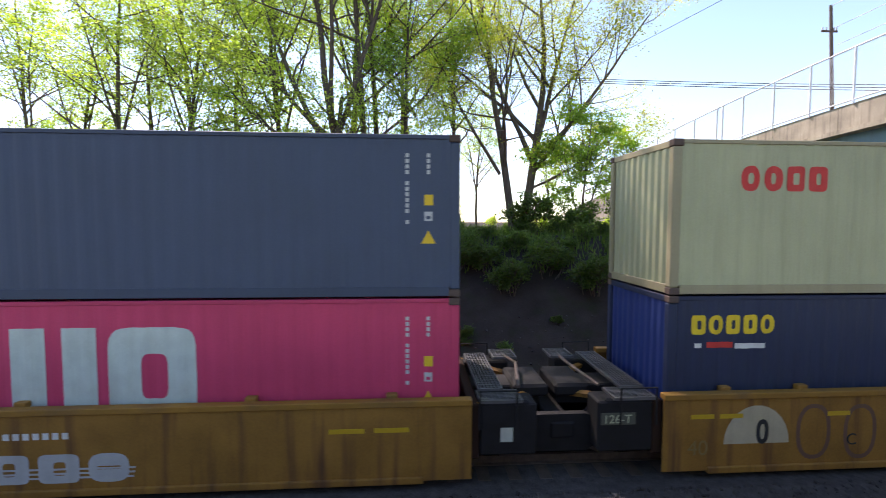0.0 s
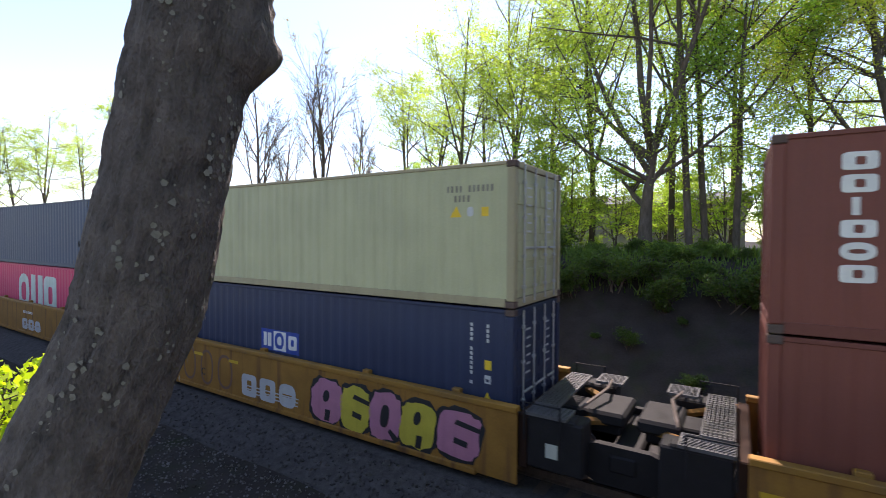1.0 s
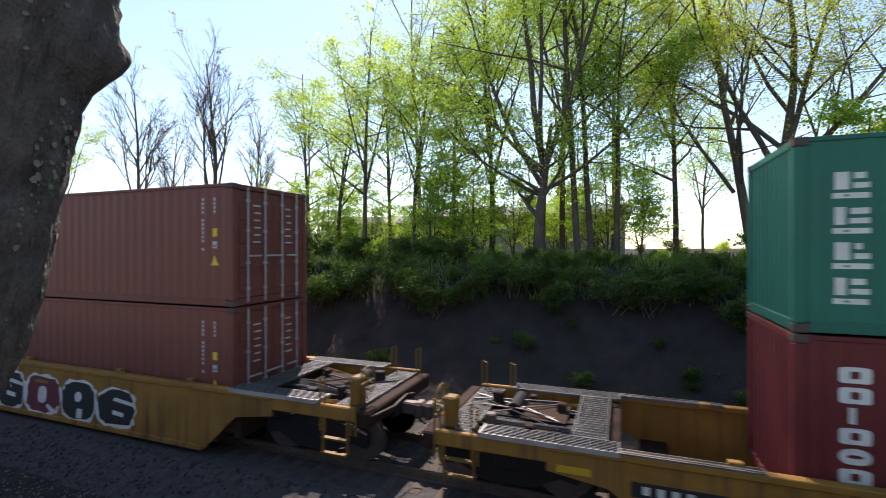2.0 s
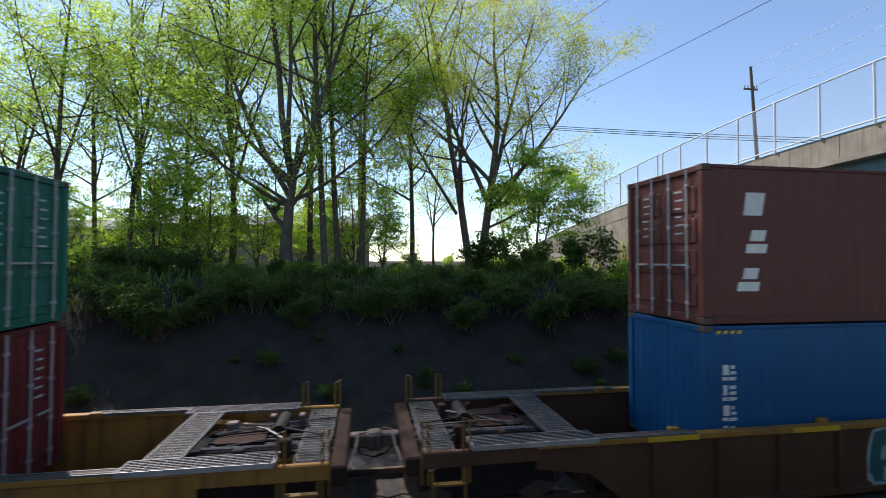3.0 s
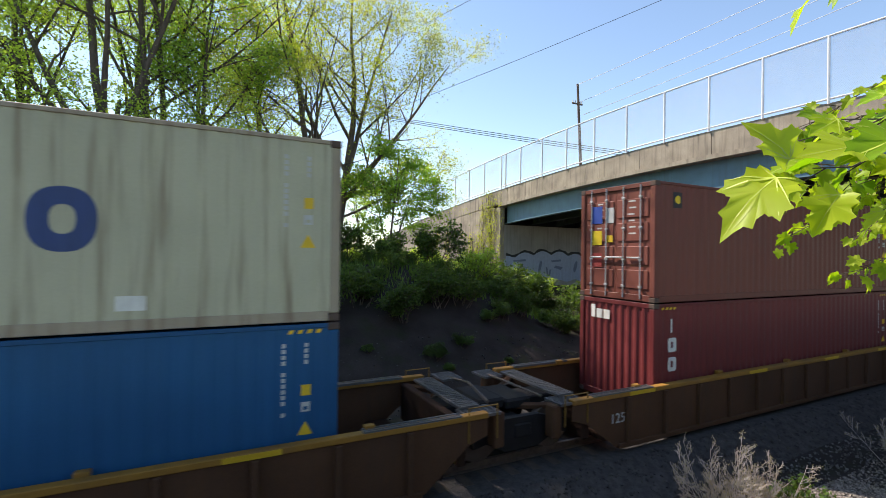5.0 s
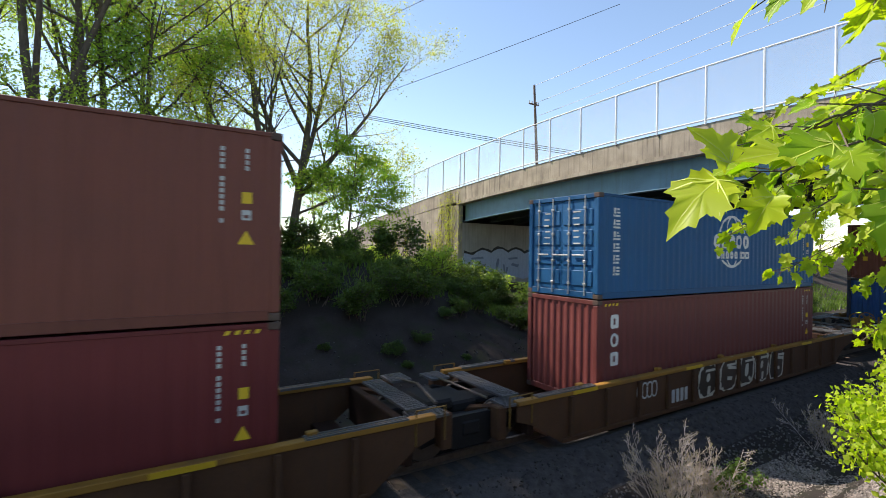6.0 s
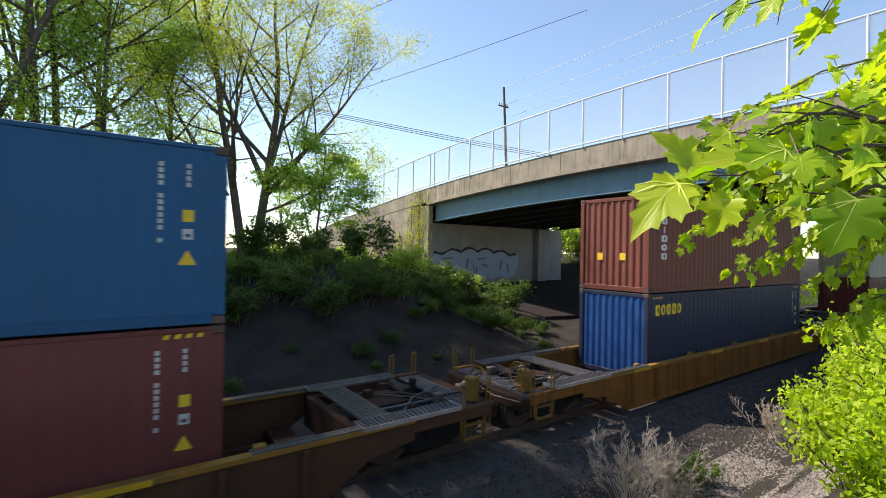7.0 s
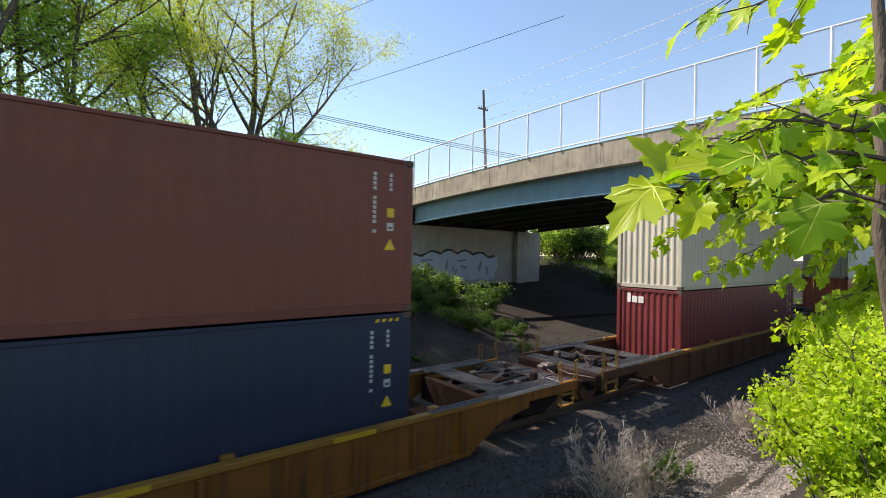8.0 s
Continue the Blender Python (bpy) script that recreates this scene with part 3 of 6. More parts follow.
def stack_marks(c, h, x, col=None):
    """The columns of small code bars and warning signs near a container's end."""
    y = SIDE_Y - 0.006
    col = col or GREY
    out = []
    z = h - 0.30
    for k in range(13):
        if k not in (4, 11):
            out.append([rect(x, x + 0.055, z - 0.062, z)])
        z -= 0.088
    z = h - 0.30
    for k in range(4):
        out.append([rect(x + 0.34, x + 0.39, z - 0.062, z)])
        z -= 0.088
    paint("code_column", out, col, c, y, fold, "column of small white code bars", 0.03)
    z = h - 0.95
    paint("warning_label", [[rect(x + 0.30, x + 0.44, z - 0.17, z)]], YELLOW, c, y, fold, "yellow warning label", 0.03)
    paint("small_label", [[rect(x + 0.30, x + 0.43, z - 0.42, z - 0.27), rect(x + 0.33, x + 0.40, z - 0.39, z - 0.34)]], GREY, c, y, fold, step=0.03)
    paint("warning_sign", [[[(x + 0.25, z - 0.78), (x + 0.48, z - 0.78), (x + 0.365, z - 0.57)]]], YELLOW, c, y, fold, "yellow triangular warning sign", 0.02)


def row_marks(c, h, col):
    """The same marks set in rows: code bars above, signs below."""
    y = SIDE_Y - 0.006
    out = [[rect(4.70 + i * 0.092, 4.75 + i * 0.092, h - 0.52, h - 0.40)] for i in range(12) if i not in (4, 11)]
    out += [[rect(4.86 + i * 0.092, 4.91 + i * 0.092, h - 0.70, h - 0.58)] for i in range(4)]
    paint("code_row", out, col, c, y, fold, "row of small code bars", 0.03)
    paint("warning_sign", [[[(4.78, h - 0.98), (5.02, h - 0.98), (4.90, h - 0.77)]]], YELLOW, c, y, fold, "yellow triangular warning sign")
    paint("small_label", [[blob(5.20, h - 0.88, 0.13, 0.18, 3)]], GREY, c, y, fold)
    paint("warning_label", [[rect(5.43, 5.58, h - 0.97, h - 0.80)]], YELLOW, c, y, fold, "yellow warning label")


CHORD_YELLOW = mat("worn_yellow_paint", (0.31, 0.145, 0.016), 0.7, 0.25, 2.0, 30, 0.15, stain=0.6, stain_color=(0.13, 0.075, 0.035))
SILL_YELLOW = mat("dirty_yellow_paint", (0.31, 0.15, 0.03), 0.7, 0.3, 1.6, 30, 0.2, stain=0.95, stain_color=(0.12, 0.055, 0.028), streak=True, spec=0.25)
SILL_BROWN = mat("rust_brown_paint", (0.095, 0.045, 0.023), 0.8, 0.3, 1.2, 30, 0.2, stain=0.7, stain_color=(0.08, 0.045, 0.028), streak=True, spec=0.25)
SILL_OCHRE = mat("ochre_brown_paint", (0.25, 0.10, 0.018), 0.75, 0.3, 1.4, 30, 0.2, stain=0.9, stain_color=(0.09, 0.045, 0.022), streak=True, spec=0.25)
RUST_INSIDE = mat("rusty_inside", (0.038, 0.020, 0.014), 0.85, 0.3, 1.5, 30, 0.2, stain=0.5, stain_color=(0.07, 0.035, 0.02), spec=0.15)
GRATE = mat("walkway_grating", (0.13, 0.125, 0.125), 0.5, 0.3, 4, 40, 0.1, 0.4)
BLACK_STEEL = mat("black_steel", (0.02, 0.018, 0.018), 0.75, 0.3, 4, 30, 0.2, spec=0.2)
WHEEL_STEEL = mat("wheel_steel", (0.13, 0.10, 0.085), 0.6, 0.3, 5, 30, 0.15, 0.5)
BRIGHT_EDGE = mat("bright_steel_edge", (0.45, 0.44, 0.43), 0.45, 0.3, 3, 30, 0.05, 0.6)
HANDLE_YELLOW = mat("safety_yellow_paint", (0.20, 0.11, 0.022), 0.6, 0.2, 4, 30, 0.1, stain=0.4, stain_color=(0.25, 0.13, 0.05), spec=0.3)
BRIGHT_YELLOW = mat("yellow_reflector", (0.60, 0.36, 0.015), 0.5, 0.15, 4, 30, 0.05)


def grating(x0, x1, y0, y1, z, bars_along="x"):
    """A walkway of serrated bars in a frame."""
    s = Shape()
    s.box(x0, x1, y0, y0 + 0.02, z - 0.05, z)
    s.box(x0, x1, y1 - 0.02, y1, z - 0.05, z)
    s.box(x0, x0 + 0.02, y0 + 0.02, y1 - 0.02, z - 0.05, z)
    s.box(x1 - 0.02, x1, y0 + 0.02, y1 - 0.02, z - 0.05, z)
    if bars_along == "x":
        n = max(2, int((y1 - y0) / 0.055))
        for i in range(1, n):
            y = y0 + (y1 - y0) * i / n
            s.box(x0 + 0.02, x1 - 0.02, y - 0.007, y + 0.007, z - 0.03, z - 0.003)
        n = max(2, int((x1 - x0) / 0.11))
        for i in range(1, n):
            x = x0 + (x1 - x0) * i / n
            s.box(x - 0.007, x + 0.007, y0 + 0.02, y1 - 0.02, z - 0.035, z - 0.010)
    else:
        n = max(2, int((x1 - x0) / 0.055))
        for i in range(1, n):
            x = x0 + (x1 - x0) * i / n
            s.box(x - 0.007, x + 0.007, y0 + 0.02, y1 - 0.02, z - 0.03, z - 0.003)
        n = max(2, int((y1 - y0) / 0.11))
        for i in range(1, n):
            y = y0 + (y1 - y0) * i / n
            s.box(x0 + 0.02, x1 - 0.02, y - 0.007, y + 0.007, z - 0.035, z - 0.010)
    return s


def truck(car, x):
    """A two-axle bogie under the car at x."""
    t = part("truck", Shape().box(x - 0.22, x + 0.22, -1.1, 1.1, 0.42, 0.72, 0.04), BLACK_STEEL, car, "black steel two-axle truck")
    for sy in (-1, 1):
        s = Shape()
        s.prism([(x - 1.15, 0.36), (x - 1.15, 0.62), (x - 0.4, 0.84), (x + 0.4, 0.84), (x + 1.15, 0.62), (x + 1.15, 0.36), (x + 0.85, 0.42), (x + 0.4, 0.2), (x - 0.4, 0.2), (x - 0.85, 0.42)],
                "y", sy * 1.0 - 0.07, sy * 1.0 + 0.07)
        part("side_frame", s, BLACK_STEEL, t)
        for sx in (-0.89, 0.89):
            w = Shape().disc((x + sx, sy * 0.76, 0.455), "y", 0.455, 0.13, 24).disc((x + sx, sy * 0.71, 0.455), "y", 0.485, 0.03, 24).disc((x + sx, sy * 0.93, 0.455), "y", 0.1, 0.24, 10)
            part("wheel", w, WHEEL_STEEL, t)


def car_end(car, e, w, top, kind, colour, brake, short=False):
    """One end of a well car. e: -1 or 1; w: half the well's length; kind: 'coupler', 'joint' or 'hung' (no truck of its own)."""
    X = lambda a, b: sorted((e * a, e * b))
    part("end_bulkhead", Shape().box(*X(w - 0.02, w + 0.16), -1.36, 1.36, 0.25, top - 0.13, 0.02), RUST_INSIDE, car)
    far = 3.15 if kind == "coupler" else 1.45
    part("centre_sill", Shape().box(*X(w + 0.16, w + far), -0.33, 0.33, 0.72, top - 0.20, 0.03), BLACK_STEEL, car)
    for sy in (-1, 1):
        ya, yb = sorted((sy * 1.49, sy * 1.08))
        if kind == "coupler":
            tagged(part("end_walkway", grating(*X(w + 0.0, w + 2.1), ya, yb, top + 0.02), GRATE, car), kind="stuff")
        part("slanting_brace", Shape().tube([(e * (w + 0.1), sy * 1.3, top - 0.2), (e * (w + far - 0.2), sy * 0.4, top - 0.32)], 0.075, 6), colour, car)
    tagged(part("cross_walkway", grating(*X(w + 0.18, w + (0.72 if kind == "coupler" else 0.60)), -1.07, 1.07, top + 0.02, "y"), GRATE, car, "pale steel grating across the car's end"), kind="stuff")
    if kind == "coupler":
        tagged(part("cross_walkway", grating(*X(w + 2.35, w + 2.85), -1.35, 1.35, top - 0.10, "y"), GRATE, car, "pale steel grating across the car's end"), kind="stuff")
        part("deck_plate", Shape().box(*X(w + 0.9, w + 1.7), -0.2, 0.75, top - 0.16, top - 0.13), RUST_INSIDE, car, "worn deck plate")
        part("brake_pipe", Shape().tube([(e * (w + 0.8), -0.5, top - 0.1), (e * (w + 1.6), -0.62, top - 0.06), (e * (w + 2.3), -0.45, top - 0.12)], 0.03, 6), GRATE, car)
        part("cylinder", Shape().tube([(e * (w + 1.9), 0.1, top - 0.1), (e * (w + 1.9), 0.9, top - 0.1)], 0.13, 12), BLACK_STEEL, car)
        r = random.Random(int(w * 100 + top * 1000 + e))
        # rim along the grating, paler than its bars
        part("grating_rim", Shape().box(*X(w + 0.0, w + 2.1), -1.505, -1.492, top - 0.05, top + 0.028).box(*X(w + 2.1, w + 2.12), -1.49, -1.08, top - 0.04, top + 0.028), BRIGHT_EDGE, car, "bright steel edge of the walkway")
        for a, yy, h in ((0.95, 0.45, 0.16), (1.35, -0.75, 0.12), (2.05, -0.65, 0.20), (2.2, 0.55, 0.22), (1.6, 0.95, 0.10)):
            part("bracket", Shape().box(*X(w + a, w + a + r.uniform(0.10, 0.22)), yy - 0.09, yy + 0.09, top - 0.22, top - 0.14 + h, 0.02), r.choice((BLACK_STEEL, RUST_INSIDE, WHEEL_STEEL)), car)
        for k in range(5):
            ya, yb = r.uniform(-0.9, 0.9), r.uniform(-0.9, 0.9)
            part("brake_rod", Shape().tube([(e * (w + r.uniform(0.8, 1.2)), ya, top - 0.10), (e * (w + 1.7), (ya + yb) / 2, top - r.uniform(0.02, 0.10)), (e * (w + r.uniform(2.1, 2.9)), yb, top - 0.08)], 0.016, 5), r.choice((GRATE, WHEEL_STEEL, BLACK_STEEL)), car)
        for yy in (-0.55, 0.0, 0.5):
            part("deck_strut", Shape().box(*X(w + 0.75, w + 2.9), yy - 0.04, yy + 0.04, top - 0.26, top - 0.17, 0.01), BLACK_STEEL, car)
        part("uncoupling_lever", Shape().tube([(e * (w + 3.2), -1.38, top - 0.18), (e * (w + 3.26), -0.6, top - 0.22), (e * (w + 3.3), -0.15, top - 0.12), (e * (w + 3.45), -0.12, top - 0.10)], 0.016, 6), WHEEL_STEEL, car)
        part("end_beam", Shape().box(*X(w + 2.9, w + 3.15), -1.42, 1.42, top - 0.42, top - 0.12, 0.03), RUST_INSIDE, car)
        part("side_beam", Shape().box(*X(w + 1.0, w + 2.9), -1.47, -1.36, top - 0.30, top - 0.05, 0.02), colour, car)
        part("side_beam", Shape().box(*X(w + 1.0, w + 2.9), 1.36, 1.47, top - 0.30, top - 0.05, 0.02), colour, car)
        c = part("coupler", Shape().box(*X(w + 3.15, w + 3.5), -0.11, 0.11, 0.74, 0.98, 0.03), WHEEL_STEEL, car)
        part("knuckle", Shape().box(*X(w + 3.45, w + 3.66), -0.19, 0.13, 0.70, 1.02, 0.05), WHEEL_STEEL, c)
        part("air_hose", Shape().tube([(e * (w + 3.1), 0.45, 0.75), (e * (w + 3.35), 0.42, 0.45), (e * (w + 3.6), 0.3, 0.42)], 0.025, 6), BLACK_STEEL, car)
        for sy in (-1, 1):
            for a in (2.15, 2.80):       # grab irons beside the steps
                y = sy * 1.44
                part("grab_post", Shape().tube([(e * (w + a), y, top - 0.55), (e * (w + a), y, top + 0.42), (e * (w + a + 0.10), y, top + 0.46), (e * (w + a + 0.10), y, top - 0.55)], 0.020, 6), HANDLE_YELLOW, car)
            st = Shape()
            for z in (0.35, 0.62):
                st.box(*X(w + 2.2, w + 2.75), sy * 1.44 - 0.05, sy * 1.44 + 0.05, z, z + 0.03)
            for a in (2.2, 2.72):
                st.box(*X(w + a, w + a + 0.03), sy * 1.44 - 0.03, sy * 1.44 + 0.03, 0.35, top - 0.3)
            part("step", st, HANDLE_YELLOW, car)
        if brake:
            b = part("brake_stand", Shape().box(*X(w + 2.62, w + 2.84), -1.18, -0.92, top - 0.1, top + 0.42, 0.03), HANDLE_YELLOW, car, "yellow hand brake stand")
            wheel = Shape()
            pts = [(e * (w + 2.92), -1.05 + 0.27 * math.cos(a), top + 0.33 + 0.27 * math.sin(a)) for a in [2 * math.pi * k / 18 for k in range(19)]]
            wheel.tube(pts, 0.018, 6, False)
            for k in range(3):
                a = k * math.pi / 3
                wheel.tube([(e * (w + 2.92), -1.05 + 0.27 * s * math.cos(a), top + 0.33 + 0.27 * s * math.sin(a)) for s in (-1, 1)], 0.012, 5)
            part("brake_wheel", wheel, HANDLE_YELLOW, b)
        truck(car, e * (w + 1.75))
    else:
        if short:
            colour = BLACK_STEEL
            part("end_box", Shape().box(*X(w + 0.17, w + 1.1), -1.40, -0.9, 0.32, top - 0.12, 0.03), BLACK_STEEL, car)
            part("end_box", Shape().box(*X(w + 0.17, w + 1.1), 0.9, 1.40, 0.32, top - 0.12, 0.03), BLACK_STEEL, car)
        tagged(part("side_step", grating(*X(w + 0.15, w + 0.85), -1.45, -0.95, top - 0.04), GRATE, car), kind="stuff")
        tagged(part("side_step", grating(*X(w + 0.75, w + 1.25), 0.75, 1.35, top + 0.02), GRATE, car), kind="stuff")
        part("joint_plate", Shape().box(*X(w + 0.9, w + 1.55), -0.55, 0.55, top - 0.35, top - 0.12, 0.05), BLACK_STEEL, car)
        part("tie_bar", Shape().tube([(e * (w + 0.9), -0.9, top - 0.02), (e * (w + 1.1), 0.2, top + 0.06), (e * (w + 1.0), 1.1, top - 0.02)], 0.03, 6), WHEEL_STEEL, car)
        for sy in (-1, 1):
            part("grab_post", Shape().tube([(e * (w + 0.15), sy * 1.47, top - 0.5), (e * (w + 0.15), sy * 1.47, top + 0.12), (e * (w + 0.75), sy * 1.47, top + 0.12), (e * (w + 0.75), sy * 1.47, top - 0.5)], 0.018, 6), colour if short else HANDLE_YELLOW, car)
            part("end_post", Shape().box(*X(w + 0.75, w + 0.98), sy * 1.25 - 0.14, sy * 1.25 + 0.14, top - 0.75, top - 0.08, 0.03), colour, car)
        if kind == "joint":
            truck(car, e * (w + 1.63))


def well_car(label, w, top, left, right, sill, chord, ribs, brake=-1):
    """A well car; origin on the rails at the middle of its well."""
    car = thing("well_car", label, "rail car", "cars of the train")
    for sy in (-1, 1):
        a, b = 0.55 if left != "coupler" else 1.05, 0.55 if right != "coupler" else 1.05
        short = w < 7
        if short:
            a, b = (0.02 if left != "coupler" else 1.05), (0.02 if right != "coupler" else 1.05)
        taper_l, taper_r = not short or left == "coupler", not short or right == "coupler"
        o = [(-w - a, top - 0.08), (-w - a, top - 0.42), (-w - 0.15, top - 0.55), (-w + 0.7, -0.02), (w - 0.7, -0.02), (w + 0.15, top - 0.55), (w + b, top - 0.42), (w + b, top - 0.08)]
        if not taper_l:
            o[1:4] = [(-w - a, -0.02)]
        if not taper_r:
            k = len(o)
            o[k - 4:k - 1] = [(w + b, -0.02)]
        y0, y1 = sorted((sy * 1.46, sy * 1.435))
        sp = part("side_sill", Shape().prism(o, "y", y0, y1), sill, car)
        y0, y1 = sorted((sy * 1.50, sy * 1.33))
        part("top_chord", Shape().box(-w - a, w + b, y0, y1, top - 0.10, top, 0.012), chord, car)
        y0, y1 = sorted((sy * 1.50, sy * 1.30))
        part("bottom_chord", Shape().box(-w + 0.75, w - 0.75, y0, y1, -0.06, 0.05, 0.012), sill, car)
        if not short:           # gratings on the chord beside the empty ends of the well
            y0, y1 = sorted((sy * 1.495, sy * 1.31))
            for xa, xb in ((-w, -6.45), (6.45, w)):
                tagged(part("chord_walkway", grating(xa, xb, y0, y1, top + 0.022, "y"), GRATE, car), kind="stuff")
        if ribs:
            n = 13
            me = Shape().box(-0.05, 0.05, -0.085, 0.0, 0.06, top - 0.11, 0.008).mesh("rib", sill)
            for i in range(n):
                o = part("rib", me, sill, sp)
                o.location = (-w + 1.0 + (2 * w - 2.0) * i / (n - 1), sy * 1.46 if sy < 0 else 1.545, 0)
        # bracket pads that hold the stack
        for x in (-w * 0.82, -3.75, -0.6, 2.8, w * 0.80):
            y0, y1 = sorted((sy * 1.34, sy * 1.22))
            part("guide_pad", Shape().box(x - 0.09, x + 0.09, y0, y1, top - 0.04, top + 0.055, 0.012), chord, car)
    for x in (-w + 0.6, -w * 0.4, 0, w * 0.4, w - 0.6):
        part("floor_beam", Shape().box(x - 0.25, x + 0.25, -1.43, 1.43, 0.14, 0.30, 0.02), RUST_INSIDE, car)
    car_end(car, -1, w, top, left, sill, brake == -1, w < 7)
    car_end(car, 1, w, top, right, sill, brake == 1, w < 7)
    return car


BRICK_RED, DEEP_RED, OX_BROWN, SEA_BLUE = (0.19, 0.056, 0.038), (0.16, 0.025, 0.025), (0.13, 0.040, 0.031), (0.007, 0.088, 0.215)
SLATE, NAVY, CREAM, OFF_WHITE = (0.06, 0.08, 0.125), (0.026, 0.036, 0.075), (0.43, 0.42, 0.245), (0.49, 0.462, 0.32)
GREEN, PINK, PALE_GREY, SALMON = (0.02, 0.155, 0.105), (0.60, 0.055, 0.13), (0.55, 0.55, 0.50), (0.45, 0.12, 0.08)
SIGN_YELLOW, SIGN_RED, SIGN_BLUE, NAVY_PAINT = paint_mat(0.80, 0.55, 0.02), paint_mat(0.62, 0.04, 0.03), paint_mat(0.02, 0.06, 0.30), paint_mat(0.03, 0.06, 0.18)
TEAL_PAINT, PINK_PAINT, LIME_PAINT, MINT = paint_mat(0.04, 0.25, 0.22), paint_mat(0.50, 0.20, 0.28), paint_mat(0.55, 0.45, 0.05), paint_mat(0.52, 0.58, 0.52)
FACE = SIDE_Y - 0.006


def column(c, row, x, z, h, gap, w, material, kind="b"):
    """Plain shapes one below the other."""
    out = []
    for i, g in enumerate(row):
        zz = z - i * gap
        out += bars(x, zz - h, w, h, i) if g == "#" else glyphs(g, x, zz - h, h, w / 0.82, w * 0.24)
    paint("sign_shape", out, material, c, FACE, fold, "column of pale painted shapes", 0.02)


def globe_sign(c, x, z, full=False):
    """A pale sign of arcs over two rows of plain shapes, about 2.1 m wide."""
    out = []
    for r, t in ((0.78, 0.075), (0.36, 0.06)):
        n = 14
        for lo, hi, zc in ((12, 168, z + 0.36),) + (((192, 348, z + 0.06),) if full else ()):
            turn = [radians(lo + (hi - lo) * k / n) for k in range(n + 1)]
            arc = [(x + 1.05 + r * math.cos(a), zc + 0.66 * math.sin(a)) for a in turn] + [(x + 1.05 + (r - t) * math.cos(a), zc + (0.66 - t) * math.sin(a)) for a in turn[::-1]]
            out.append([[(px, max(pz, z + 0.47) if lo < 90 else min(pz, z - 0.36)) for px, pz in arc]])
    out += glyphs("obsoo", x, z, 0.42, 0.43, 0.105)
    out += glyphs("subsbibb", x + 0.14, z - 0.32, 0.23, 0.262, 0.06)
    paint("globe_sign", out, WHITE, c, FACE, fold, "white sign of arcs and plain shapes", 0.018)


def bubbles(car, spec, z0, z1, fills, edge, seed, inner=None):
    """Spray-painted round shapes along a car's side."""
    r = random.Random(seed)
    out, fill, holes = [], [[] for _ in fills], []
    for i, (x, w) in enumerate(spec):
        cz, h = (z0 + z1) / 2 + r.uniform(-0.03, 0.03), (z1 - z0) * r.uniform(0.86, 1.0)
        out.append([blob(x + w / 2, cz, w + 0.10, h + 0.10, 3, rng=r, wob=0.07, tilt=0.1)])
        fill[i % len(fills)].append([blob(x + w / 2, cz, w - 0.03, h - 0.03, 3, rng=r, wob=0.09, tilt=0.1)])
        if i % 3 == 0:
            holes.append([blob(x + w * 0.5, cz + h * r.uniform(0.02, 0.15), w * 0.2, h * 0.28, 2.2, tilt=0.2)])
            holes.append([rect(x + w * 0.42, x + w * 0.58, cz - h * 0.46, cz - h * 0.2, 0.15)])
        elif i % 3 == 1:
            holes.append([[(x + w * 0.42, cz + h * 0.20), (x + w * 0.98, cz + h * 0.12), (x + w * 0.96, cz + h * 0.22), (x + w * 0.48, cz + h * 0.30)]])
            holes.append([[(x + w * 0.40, cz - h * 0.18), (x + w * 0.70, cz - h * 0.22), (x + w * 0.72, cz - h * 0.10), (x + w * 0.42, cz - h * 0.06)]])
        else:
            holes.append([blob(x + w * 0.5, cz, w * 0.26, h * 0.46, 2.6, tilt=0.15)])
            holes.append([[(x + w * 0.80, cz - h * 0.48), (x + w * 0.95, cz - h * 0.40), (x + w * 0.66, cz - h * 0.22), (x + w * 0.60, cz - h * 0.30)]])
        if inner:
            holes.append([rect(x + w * 0.1, x + w * 0.8, cz + h * 0.28, cz + h * 0.36, 0.3)])
    y = -1.4615
    paint("graffiti_outline", out, edge, car, y, label="graffiti outline", step=0.03)
    for f, m in zip(fill, fills):
        if f:
            paint("graffiti_fill", f, m, car, y - 0.003, label="spray-painted round shapes", step=0.03)
    paint("graffiti_shade", holes, edge, car, y - 0.006, step=0.03)


def name_block(car, x, z, h=0.5, m=None):
    """The owner's mark: three striped blocks."""
    out = glyphs("bbs", x, z, h, 0.72, 0.15)
    out += [[rect(x + 0.05, x + 2.05, z + h * k, z + h * k + 0.03, 0.2)] for k in (0.15, 0.3, 0.45)]
    paint("owner_mark", out, m or GREY, car, -1.4615, label="pale painted owner's mark", step=0.03)


def yellow_tabs(car, xs, z, w=0.55, h=0.075, chord=False):
    me = Shape().box(-w / 2, w / 2, -0.004, 0.0, 0, h)
    for x in xs:
        o = part("reflector", me.mesh("reflector", BRIGHT_YELLOW), BRIGHT_YELLOW, car, "bright yellow reflective strip")
        o.location = (x, -1.4605 if not chord else -1.501, z)


def number_bars(car, x, z, m, n=8, h=0.13):
    paint("number_row", [[rect(x + i * 0.14, x + i * 0.14 + 0.09, z, z + h)] for i in range(n)], m, car, -1.4615, step=0.05)


def lettering(car, text, x, z, size, m, y=-1.4665):
    cu = bpy.data.curves.new("lettering", "FONT")
    cu.body, cu.size, cu.extrude = text, size, 0.002
    cu.materials.append(m)
    o = new("lettering", cu)
    o.parent, o.matrix_local = car, pose(x, y, z, 90, 0, 0)
    return o


